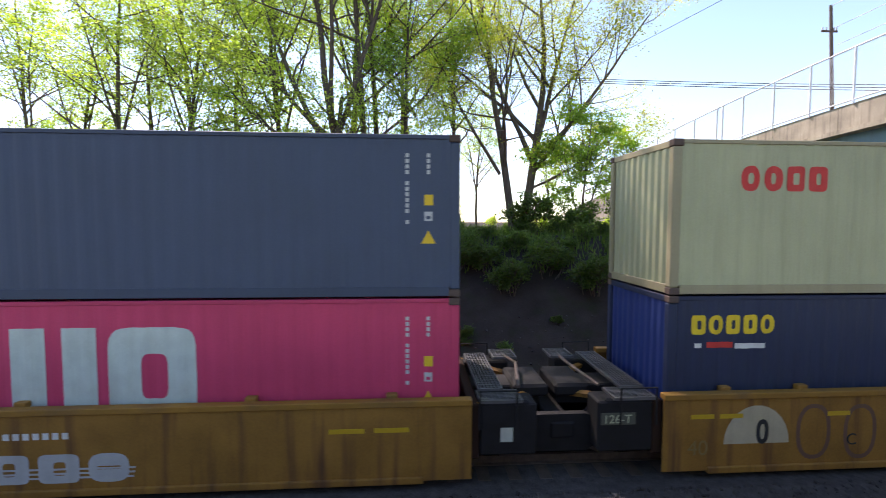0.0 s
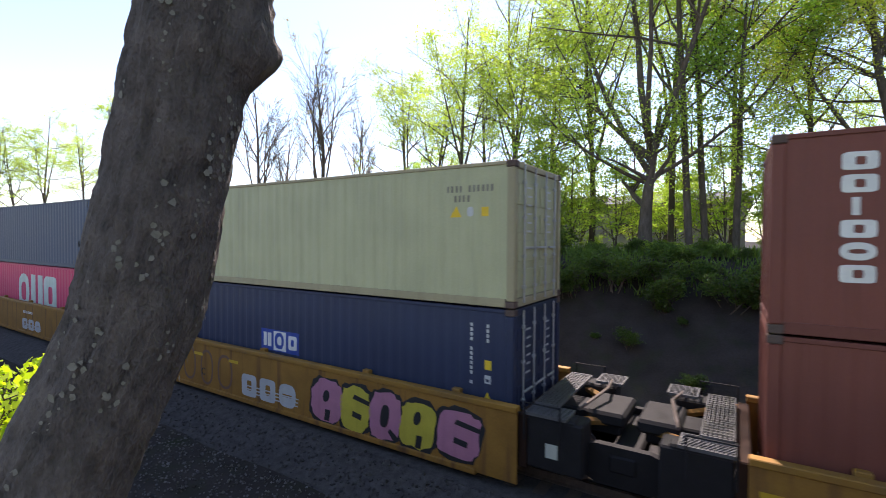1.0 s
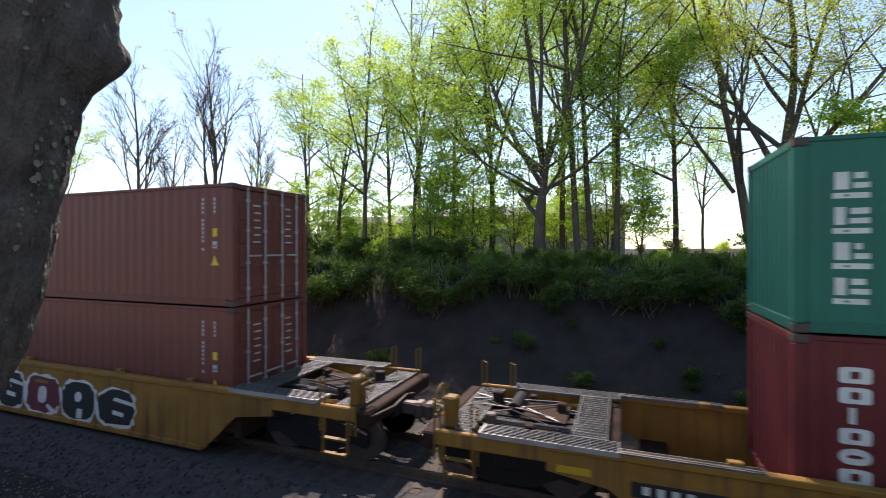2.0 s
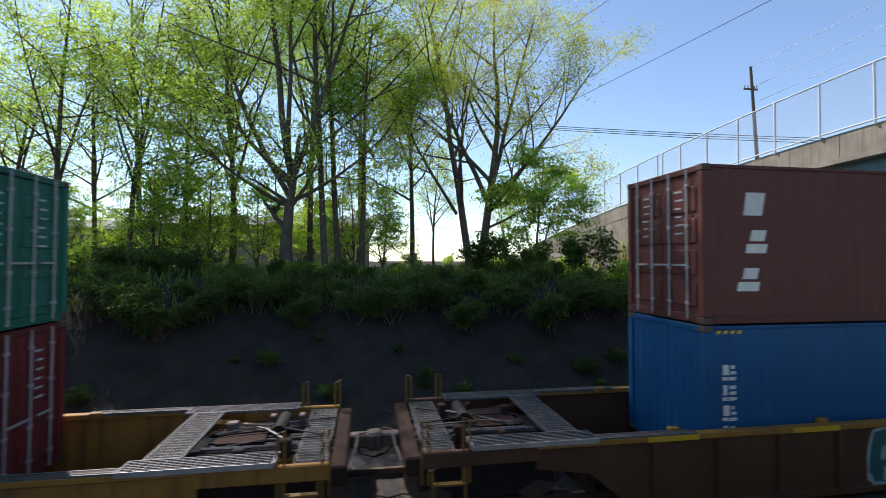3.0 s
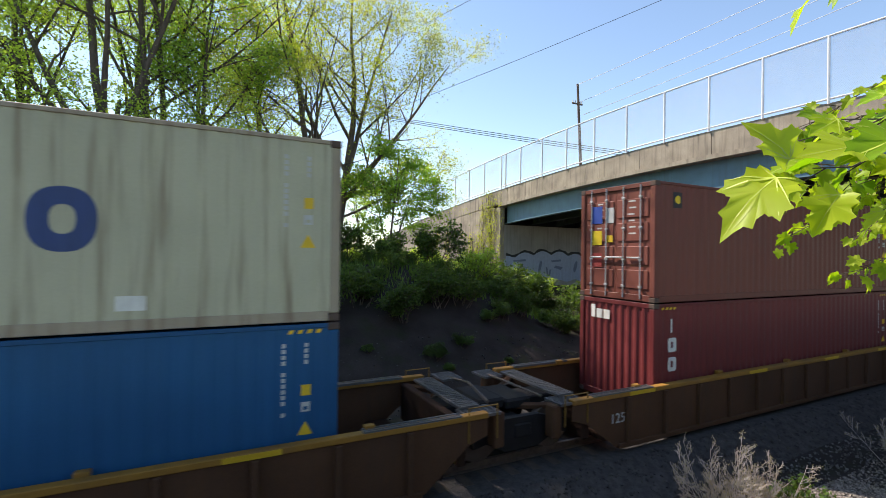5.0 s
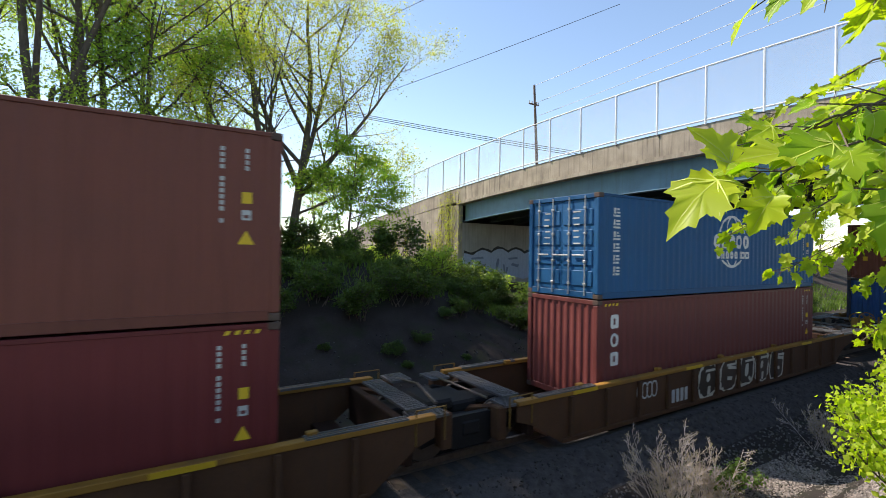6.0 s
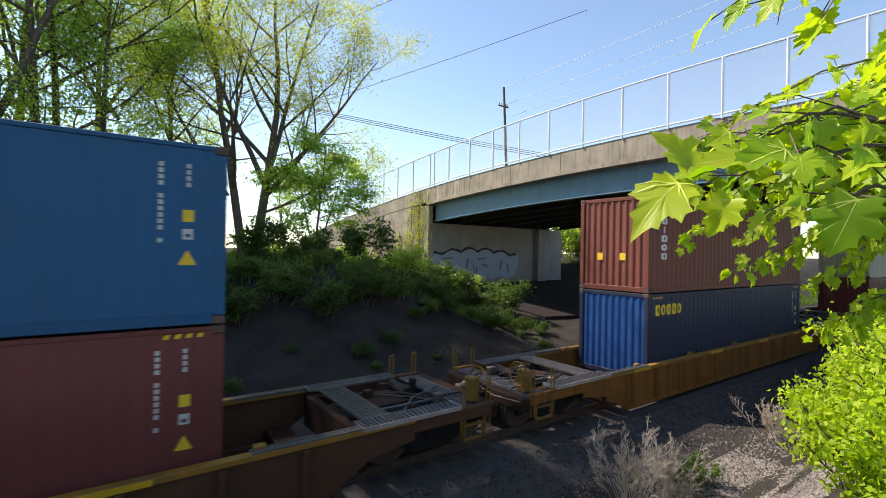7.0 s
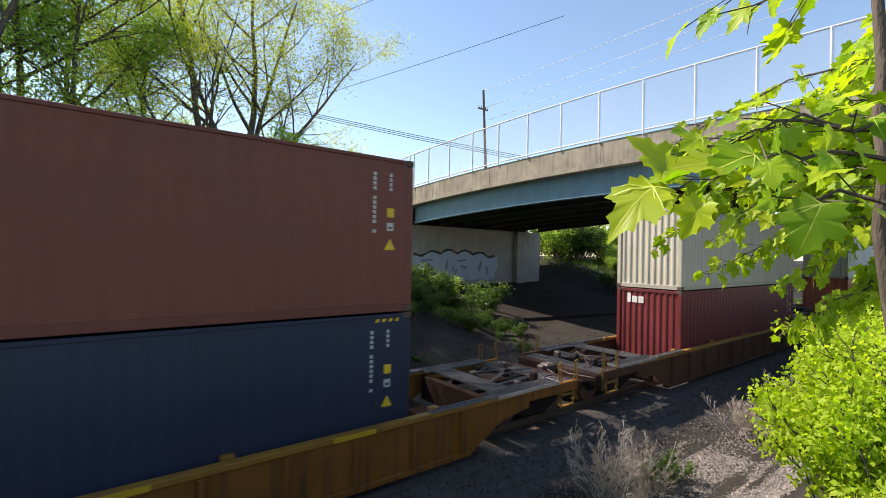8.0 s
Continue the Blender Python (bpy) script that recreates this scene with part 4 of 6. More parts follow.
def build_train():
    SHORT, LONG = 6.25, 8.25
    T40 = 1.29
    S40, S53 = 0.28, 0.37            # floor of the stack above the rails
    std, high = 2.591, 2.896
    # (centre, well, top, left, right, sill, chord, ribs, label)
    spec = {
        "A": (-11.337, SHORT, T40, "hung", "joint", SILL_YELLOW, CHORD_YELLOW, False, "dirty yellow short well car carrying a grey over a pink container"),
        "B": (4.377, SHORT, T40, "hung", "joint", SILL_YELLOW, CHORD_YELLOW, False, "dirty yellow short well car with pink and yellow graffiti"),
        "C": (20.163, SHORT, T40, "hung", "coupler", SILL_YELLOW, CHORD_YELLOW, False, "yellow short well car with black and white graffiti"),
        "D": (41.989, LONG, 1.13, "coupler", "coupler", SILL_YELLOW, CHORD_YELLOW, False, "yellow long well car with teal and red graffiti"),
        "E": (65.681, LONG, 1.19, "coupler", "coupler", SILL_BROWN, CHORD_YELLOW, True, "rusty brown long well car with yellow reflectors and teal graffiti"),
        "F": (89.267, LONG, 1.20, "coupler", "joint", SILL_BROWN, CHORD_YELLOW, True, "rusty brown ribbed long well car below blue and cream containers"),
        "G": (108.895, LONG, 1.14, "hung", "joint", SILL_BROWN, CHORD_YELLOW, True, "rusty brown ribbed long well car below two red containers"),
        "H": (128.447, LONG, 1.05, "hung", "coupler", SILL_BROWN, CHORD_YELLOW, True, "dark brown long well car with pale outlined graffiti"),
        "I": (151.97, LONG, 1.00, "coupler", "coupler", SILL_OCHRE, CHORD_YELLOW, True, "yellow-brown ribbed long well car below brown and slate containers"),
        "J": (175.42, LONG, 1.02, "coupler", "coupler", SILL_BROWN, CHORD_YELLOW, True, "rusty brown long well car below cream and red containers"),
        "K": (198.9, LONG, 1.05, "coupler", "coupler", SILL_BROWN, CHORD_YELLOW, True, "rusty brown long well car below white and salmon containers"),
    }
    cars = {}
    for k, (u, w, top, left, right, sill, chord, ribs, label) in spec.items():
        car = well_car(label, w, top, left, right, sill, chord, ribs, -1 if k in "DFI" else 1)
        cars[k] = roll_by(car, u + 6.096, 0.0)
    loads = {   # lower: label, colour, height, door end, rust; upper likewise
        "A": (("glossy pink steel shipping container with large pale block shapes", PINK, std, 1, 0.2), ("slate grey-blue steel shipping container", SLATE, std, 1, 0.2)),
        "B": (("navy blue steel shipping container with a yellow sign", NAVY, std, 1, 0.25), ("pale cream steel shipping container with a red sign", CREAM, std, 1, 0.3)),
        "C": (("brick red steel shipping container", BRICK_RED, std, 1, 0.3), ("brick red steel shipping container with a column of pale shapes", BRICK_RED, std, 1, 0.3)),
        "D": (("dark red steel shipping container with a column of pale shapes", DEEP_RED, std, 1, 0.3), ("green steel shipping container with a row of large pale shapes", GREEN, std, 1, 0.3)),
        "E": (("blue steel shipping container with a white arc sign", SEA_BLUE, std, 1, 0.25), ("ox-brown steel shipping container with slanted white shapes", OX_BROWN, high, -1, 0.3)),
        "F": (("blue steel shipping container with a white arc sign", SEA_BLUE, std, -1, 0.25), ("rust-streaked off-white steel shipping container with blue rings", OFF_WHITE, high, -1, 0.8)),
        "G": (("dark red steel shipping container with pale shapes", DEEP_RED, std, 1, 0.3), ("red-brown steel shipping container with a small square sign", BRICK_RED, high, -1, 0.35)),
        "H": (("brown-red steel shipping container with a column of pale shapes", (0.16, 0.04, 0.035), std, 1, 0.3), ("bright blue steel shipping container with a round white sign", SEA_BLUE, std, -1, 0.2)),
        "I": (("dark navy steel shipping container with a yellow sign", (0.024, 0.032, 0.062), std, 1, 0.2), ("brick brown steel shipping container with a column of pale shapes", BRICK_RED, high, 1, 0.3)),
        "J": (("dark red steel shipping container with pale shapes", DEEP_RED, std, 1, 0.3), ("pale cream steel shipping container", (0.52, 0.47, 0.36), high, 1, 0.3)),
        "K": (("salmon red steel shipping container", SALMON, std, 1, 0.3), ("white steel shipping container", PALE_GREY, high, 1, 0.3)),
    }
    box = {}
    for k, (low, up) in loads.items():
        z = S40 if k in "ABC" else S53
        x = spec[k][0] + 6.096
        for row, (label, col, h, door, rust) in (("low", low), ("up", up)):
            c = container(label, col, h, door, rust, trim={"Fup": (0.38, 0.31, 0.22), "Bup": (0.34, 0.29, 0.17)}.get(k + row), ends={"Ilow": (0.012, 0.065, 0.22), "Blow": (0.024, 0.045, 0.17)}.get(k + row))
            box[k + row] = roll_by(c, x, z)
            if k + row in ("Dup", "Bup"):
                row_marks(c, h, WHITE if k == "D" else paint_mat(0.20, 0.18, 0.13))
            else:
                stack_marks(c, h, 5.22)
            z += h + 0.02
    b = box
    # large painted shapes on the boxes
    for i, x in enumerate((-2.35, -0.80, 0.62)):
        paint("block_shape", glyphs(("o", "u", "b")[i], x, 0.62, 1.55, 1.62, 0.36), MINT, b["Alow"], FACE, fold, "large pale block shape")
    paint("red_sign", glyphs("oobb", -4.9, 1.74, 0.42, 0.40, 0.115), SIGN_RED, b["Bup"], FACE, fold, "red sign of plain shapes", 0.018)
    for k, x in (("B", -5.68), ("I", -5.67)):
        paint("yellow_sign", glyphs("bobbo", x, 1.93, 0.33, 0.305, 0.075), SIGN_YELLOW, b[k + "low"], FACE, fold, "yellow sign of plain shapes", 0.018)
    paint("small_sign", [[rect(-5.62, -5.50, 1.70, 1.78)], [rect(-4.9, -4.36, 1.68, 1.77)]], WHITE, b["Blow"], FACE, fold)
    paint("small_sign", [[rect(-5.40, -4.95, 1.70, 1.80)]], SIGN_RED, b["Blow"], FACE, fold)
    paint("sign_plate", [[rect(-0.80, 0.60, 1.02, 1.55)]], SIGN_BLUE, b["Blow"], FACE, fold, "blue and white sign plate")
    paint("sign_plate", [[rect(-0.34, 0.12, 1.05, 1.52)]], WHITE, b["Blow"], FACE - 0.003, fold)
    paint("sign_shape", glyphs("u", -0.72, 1.12, 0.34, 0.38, 0.08) + glyphs("b", 0.2, 1.12, 0.34, 0.38, 0.08), WHITE, b["Blow"], FACE - 0.003, fold)
    paint("sign_shape", [ring(-0.28, 1.09, 0.34, 0.40, 0.09)], SIGN_BLUE, b["Blow"], FACE - 0.006, fold)
    column(b["Cup"], "bbibob", -5.38, 2.30, 0.22, 0.275, 0.34, WHITE)
    column(b["Iup"], "bbibob", -5.40, 2.52, 0.20, 0.265, 0.32, WHITE)
    column(b["Dlow"], "bbibob", -5.60, 2.20, 0.21, 0.262, 0.34, WHITE)
    column(b["Dup"], "####", -5.66, 2.12, 0.36, 0.455, 0.40, WHITE)
    paint("large_shape", glyphs("buiub", -3.25, 0.90, 0.88, 0.485, 0.135), WHITE, b["Dup"], FACE, fold, "row of large pale shapes")
    paint("large_shape", glyphs("suibbiub", -0.52, 0.90, 0.88, 0.53, 0.135), WHITE, b["Dup"], FACE, fold, "row of large pale shapes")
    for i in range(3):
        z = 1.97 - i * 0.69
        paint("slanted_shape", [[rect(-5.62, -5.22, z, z + 0.42, 0.18)], ][:1] if i == 0 else [[rect(-5.55, -5.12, z, z + 0.17, 0.25)], [rect(-5.5, -5.2, z + 0.22, z + 0.42, 0.25)]], WHITE, b["Eup"], FACE, fold, "white slanted shape")
    paint("patch", [[blob(-1.50, 0.42, 0.30, 0.34, 2.4)]], WHITE, b["Eup"], FACE, fold, "whitish worn patch")
    paint("yellow_placard", [[rect(5.20, 5.42, 0.42, 0.70), rect(5.24, 5.38, 0.55, 0.58)]], SIGN_YELLOW, b["Eup"], FACE, fold, "yellow placard")
    for k in "EF":
        globe_sign(b[k + "low"], -1.10, 1.06 if k == "E" else 1.02)
        column(b[k + "low"], "####", -5.72, 1.90, 0.29, 0.36, 0.29, WHITE)
    globe_sign(b["Hup"], -0.92, 1.33, True)
    column(b["Hup"], "######", -5.55, 2.26, 0.23, 0.29, 0.27, WHITE)
    for k in "HG":
        column(b[k + "low"], "bob" if k == "H" else "ibb", -5.60, 2.22, 0.34, 0.46, 0.30, WHITE)
    paint("ring_shape", [q for i, g in enumerate("ooboo") for q in glyphs("o" if g == "o" else "b", -2.92 + i * 1.27, 1.06, 0.84, 0.90, 0.23)], NAVY_PAINT, b["Fup"], FACE, fold, "large navy blue shapes")
    paint("small_sign", [q for i in range(4) for q in bars(-4.72 + i * 0.31, 2.24, 0.26, 0.28, i)], paint_mat(0.10, 0.11, 0.13), b["Fup"], FACE, fold)
    paint("small_sign", [[[(-5.45, 2.36), (-5.28, 2.36), (-5.32, 2.66)]], [rect(-5.24, -5.08, 2.36, 2.60)], [rect(-5.62, -4.92, 2.20, 2.28)]], paint_mat(0.10, 0.11, 0.13), b["Fup"], FACE, fold)
    paint("placard", [[rect(-5.45, -5.12, 2.28, 2.66)]], BLACK, b["Gup"], FACE, fold)
    paint("placard", [[blob(-5.28, 2.48, 0.2, 0.2, 2)]], SIGN_YELLOW, b["Gup"], FACE - 0.003, fold)
    paint("patch", [[rect(3.1, 3.45, 0.28, 0.48)]], WHITE, b["Fup"], FACE, fold)
    for y, z, wd, hg, m in ((0.62, 1.95, 0.36, 0.46, SIGN_BLUE), (0.62, 1.38, 0.34, 0.38, SIGN_YELLOW), (0.18, 1.95, 0.26, 0.40, GREY), (0.18, 1.45, 0.20, 0.18, YELLOW), (0.62, 0.80, 0.34, 0.36, paint_mat(0.35, 0.05, 0.04))):
        part("placard", Shape().box(-6.078, -6.073, y - wd / 2, y + wd / 2, z, z + hg), m, b["Gup"], "small coloured door placard")
    for k in "GJ":               # three pale shapes on the blind end
        for y, wd, hg in ((0.72, 0.13, 0.34), (0.50, 0.20, 0.24), (0.25, 0.20, 0.24)):
            part("end_shape", Shape().box(-6.083, -6.078, y - wd / 2, y + wd / 2, 2.06, 2.06 + hg), WHITE, b[k + "low"], "small pale painted shape")
    for y, z, m in ((0.45, 0.95, YELLOW), (-0.35, 0.95, YELLOW)):
        part("end_placard", Shape().box(-6.083, -6.078, y - 0.10, y + 0.10, z, z + 0.22), m, b["Iup"], "yellow warning placard")
    # paint on the cars
    name_block(cars["A"], -1.0, 0.14, 0.45)
    yellow_tabs(cars["A"], (4.3, 5.0), 0.78)
    number_bars(cars["A"], -0.9, 0.82, WHITE, 8, 0.10)
    c = cars["B"]
    paint("graffiti_patch", [[[p for p in blob(-4.65, 0.42, 1.15, 1.3, 2) if p[1] > 0.40]]], paint_mat(0.50, 0.42, 0.28), c, -1.4615, label="pale sprayed half disc")
    paint("graffiti_patch", [blob_pair for blob_pair in [[blob(-4.55, 0.62, 0.22, 0.42, 2.4), blob(-4.55, 0.62, 0.08, 0.26, 2.4)]]], BLACK, c, -1.4645)
    paint("graffiti_line", [ring(-3.95, 0.12, 0.62, 0.95, 0.07), ring(-3.1, 0.10, 0.60, 0.95, 0.07), ring(-2.3, 0.12, 0.66, 0.90, 0.07)], paint_mat(0.16, 0.08, 0.05), c, -1.4615, label="faded brown spray lines")
    yellow_tabs(c, (-5.6, -5.1, -3.2, -1.6), 0.86, 0.4)
    name_block(c, -1.25, 0.12, 0.55)
    bubbles(c, ((1.30, 0.95), (2.20, 0.85), (3.0, 0.85), (3.80, 0.85), (4.65, 0.95)), 0.05, 1.06, (PINK_PAINT, LIME_PAINT), BLACK, 3)
    lettering(c, "40", -5.85, 0.25, 0.36, paint_mat(0.25, 0.16, 0.05))
    lettering(c, "C", -3.05, 0.35, 0.28, BLACK)
    part("sign_plate", Shape().box(-7.30, -6.72, -1.412, -1.402, 0.78, 0.98), paint_mat(0.10, 0.10, 0.07), c)
    lettering(c, "126-T", -7.27, 0.81, 0.20, paint_mat(0.55, 0.55, 0.35), -1.416)
    part("sign_plate", Shape().box(6.75, 6.95, -1.412, -1.402, 0.55, 0.78), paint_mat(0.55, 0.55, 0.45), c)
    part("sign_plate", Shape().box(6.75, 6.95, -1.412, -1.402, 0.55, 0.78), paint_mat(0.55, 0.55, 0.45), cars["A"])
    for k in "EFGHI":                # slanted warning stripes at the top corners of the lower boxes
        for x in (-5.85, 5.30):
            paint("hazard_stripe", [[rect(x + i * 0.14 - 1.22, x + 0.07 + i * 0.14 - 1.22, 2.44, 2.50, 0.5)] for i in range(4)], YELLOW, b[k + "low"], FACE - 0.006, flat, "yellow hazard stripe")
    c = cars["C"]
    bubbles(c, ((-5.5, 0.8), (-4.75, 0.75), (-4.0, 0.9), (-3.0, 1.2), (-1.7, 1.2), (-0.4, 1.3), (1.0, 1.2), (2.3, 1.2)), 0.05, 0.98, (BLACK, BLACK, paint_mat(0.16, 0.03, 0.04)), WHITE, 8)
    yellow_tabs(c, (-5.9, -4.9, -2.6, 0.2), 0.80, 0.5)
    c = cars["D"]
    bubbles(c, ((0.9, 0.9), (1.75, 0.7), (2.4, 0.9), (3.2, 0.8)), 0.05, 1.06, (TEAL_PAINT, paint_mat(0.25, 0.03, 0.04), TEAL_PAINT), paint_mat(0.45, 0.20, 0.12), 4)
    name_block(c, -1.6, 0.2, 0.45)
    paint("number_plate", [[rect(-8.1, -5.75, 0.54, 0.76)]], BLACK, c, -1.4615)
    paint("number_row", [[rect(-7.95 + i * 0.19, -7.85 + i * 0.19, 0.59, 0.71)] for i in range(11) if i != 4], WHITE, c, -1.4645, step=0.05)
    paint("graffiti_patch", [[blob(-3.6 + i * 0.5, 0.75 - 0.1 * (i % 2), 0.42, 0.3, 2, rng=random.Random(i), wob=0.2)] for i in range(5)], TEAL_PAINT, c, -1.4615, label="faded teal spray")
    yellow_tabs(c, (-8.9, -5.3, -2.9, 4.2, 7.0), 0.72, 0.5, 0.11)
    c = cars["E"]
    bubbles(c, ((-2.95, 0.62), (-2.3, 0.62), (-1.65, 0.62), (-1.0, 0.62), (-0.4, 0.5)), 0.05, 1.05, (paint_mat(0.03, 0.12, 0.11), paint_mat(0.05, 0.20, 0.19)), paint_mat(0.35, 0.45, 0.42), 6)
    paint("scribble", [ring(0.55 + 0.16 * (i % 3), 0.15 + 0.28 * (i // 3), 0.17, 0.26, 0.03) for i in range(9)], WHITE, c, -1.4615)
    yellow_tabs(c, (-6.9, -4.1, -0.5, 1.9, 3.6, 6.3, 8.2), 1.095, 0.95, 0.09, True)
    name_block(c, 3.5, 0.35, 0.36)
    paint("small_mark", [[rect(6.0, 6.5, 0.5, 0.72)], [rect(7.3, 7.5, 0.45, 0.68)]], GREY, c, -1.4615)
    for k, z in (("F", 1.105), ("G", 1.045), ("H", 0.955), ("I", 0.905)):
        yellow_tabs(cars[k], (-6.8, -2.4, 1.4, 4.8), z, 0.8, 0.085, True)
    lettering(cars["G"], "125T", -7.75, 0.50, 0.30, GREY)
    c = cars["H"]
    bubbles(c, ((-2.1, 0.95), (-0.95, 0.9), (0.15, 0.85), (1.15, 0.8), (2.1, 0.95)), 0.05, 1.0, (paint_mat(0.05, 0.035, 0.025), paint_mat(0.07, 0.045, 0.03)), paint_mat(0.58, 0.54, 0.44), 9, True)
    paint("scribble", [ring(-4.9 + 0.2 * i, 0.45, 0.26, 0.42, 0.04) for i in range(4)], GREY, c, -1.4615)
    paint("small_mark", [[rect(-3.4 + i * 0.2, -3.26 + i * 0.2, 0.15, 0.5)] for i in range(4)], GREY, c, -1.4615)


build_train()


# ======== trees and shrubs ========
def leaves(points, count, spread, size, rng, per=0):
    """Small leaf blades round points, as arrays of corners and faces. per: leaves in each flat spray; 0 scatters them singly."""
    pts = np.array([tuple(p) for p in points])
    if per:
        centre = pts[rng.integers(0, len(pts), count // per + 1)] + rng.normal(0, spread * 0.35, (count // per + 1, 3))
        tilt = rng.normal(0, 0.28, (count // per + 1, 2))
        wide = rng.uniform(0.55, 1.25, count // per + 1)
        k = np.arange(count) // per
        off = rng.normal(0, spread, (count, 3)) * wide[k][:, None] * np.array([0.8, 0.8, 0.20])
        off[:, 2] += (off[:, :2] * tilt[k]).sum(1)
        c = centre[k] + off
    else:
        c = pts[rng.integers(0, len(pts), count)] + rng.normal(0, spread, (count, 3)) * np.array([1, 1, 0.8])
    a = rng.normal(0, 1, (count, 3)) * np.array([1, 1, 0.55 if per else 1.0])
    a /= np.linalg.norm(a, axis=1)[:, None]
    b = rng.normal(0, 1, (count, 3)) * np.array([1, 1, 0.7 if per else 1.0])
    b -= (b * a).sum(1)[:, None] * a
    b /= np.linalg.norm(b, axis=1)[:, None]
    s = rng.uniform(size * 0.6, size * 1.3, count)[:, None]
    n = np.cross(a, b)
    v = np.stack([c - a * s * 0.55, c + b * s * 0.36 + n * s * 0.12, c + a * s * 0.55, c - b * s * 0.36 + n * s * 0.12], 1).reshape(-1, 3)
    return v, np.arange(count * 4).reshape(-1, 4)


def leaf_mesh(name, v, f, material):
    me = bpy.data.meshes.new(name)
    me.vertices.add(len(v))
    me.vertices.foreach_set("co", v.astype(np.float32).ravel())
    me.loops.add(f.size)
    me.loops.foreach_set("vertex_index", f.ravel().astype(np.int32))
    me.polygons.add(len(f))
    me.polygons.foreach_set("loop_start", np.arange(0, f.size, 4, dtype=np.int32))
    me.polygons.foreach_set("loop_total", np.full(len(f), 4, dtype=np.int32))
    me.materials.append(material)
    me.update(calc_edges=True)
    return me


def grow(limbs, seed, levels=3, kids=(6, 5, 4), spread=42, shrink=0.55, gravity=0.05, low=0.32, sag=0.0):
    """A branching frame. limbs: (base, direction, length, radius); sag bends the outer branches down. Returns tubes and the twig points."""
    r = random.Random(seed)
    s, tips = Shape(), []

    thin = 0.45 * min(q[3] for q in limbs)

    def branch(p, d, length, rad, lvl):
        n = 6 if lvl == 0 else 4
        pts, d = [Vector(p)], Vector(d).normalized()
        for i in range(n):
            wob = 0.10 if lvl == 0 else 0.2
            d = (d + Vector((r.uniform(-wob, wob), r.uniform(-wob, wob), r.uniform(-wob * 0.5, wob) + gravity - sag * lvl))).normalized()
            pts.append(pts[-1] + d * length / n)
        rs = [max(min(0.008, thin), rad * (1 - 0.80 * i / n)) for i in range(n + 1)]
        s.tube(pts, rs, 8 if lvl == 0 else 5 if lvl == 1 else 3, False)
        if lvl >= levels:
            tips.extend(pts[1:])
            return
        if lvl == levels - 1:
            tips.extend(pts[2:])
        k = kids[min(lvl, len(kids) - 1)]
        for i in range(k):
            t = low + (0.98 - low) * (i + r.uniform(0.1, 0.9)) / k if lvl == 0 else 0.25 + 0.72 * (i + r.random()) / k
            j = min(n - 1, int(t * n))
            q = pts[j].lerp(pts[j + 1], t * n - j)
            ax = (pts[j + 1] - pts[j]).normalized()
            side = Matrix.Rotation(r.uniform(0, 6.283), 3, ax) @ ax.orthogonal().normalized()
            a = radians(r.uniform(spread * 0.7, spread * 1.25))
            branch(q, ax * math.cos(a) + side * math.sin(a), length * shrink * r.uniform(0.75, 1.15) * (1.15 - 0.5 * t), rs[j] * 0.55, lvl + 1)

    for base, d, length, rad in limbs:
        branch(base, d, length, rad, 0)
    return s, tips


def build_tree(name, label, limbs, seed, leaf, count, size, spread=0.32, levels=3, kids=(8, 5, 4), angle=42, shrink=0.5, category="tree", low=0.32, per=30, sag=0.05, buds=0):
    """A tree at the origin: trunk with limbs, and a crown of single leaves in sprays."""
    t = thing(name, label, category)
    s, tips = grow(limbs, seed, levels, kids, angle, shrink, low=low, sag=sag)
    part("trunk", s, BARK, t, smooth=True)
    if count:
        v, f = leaves(tips, count, spread, size, np.random.default_rng(seed), per)
        part("crown", leaf_mesh("crown", v, f, leaf), leaf, t)
    if buds:
        high = [p for p in tips if p.z > 6.5]
        v, f = leaves(high, buds, 0.12, 0.075, np.random.default_rng(seed + 1))
        part("bud", leaf_mesh("bud", v, f, L_TAN), L_TAN, t, "fine tan buds on the upper twigs")
    return t


def at_bearing(az, y):
    """A place on the far bank, y metres over, seen at az degrees from straight across."""
    x = y * math.tan(radians(az))
    return x, y, ground_z(x, y) - 0.1


def plant(t, x, y, z, turn=0.0, scale=1.0):
    t.matrix_world = pose(x, y, z, 0, 0, turn) @ Matrix.Diagonal((scale, scale, scale, 1))
    return t


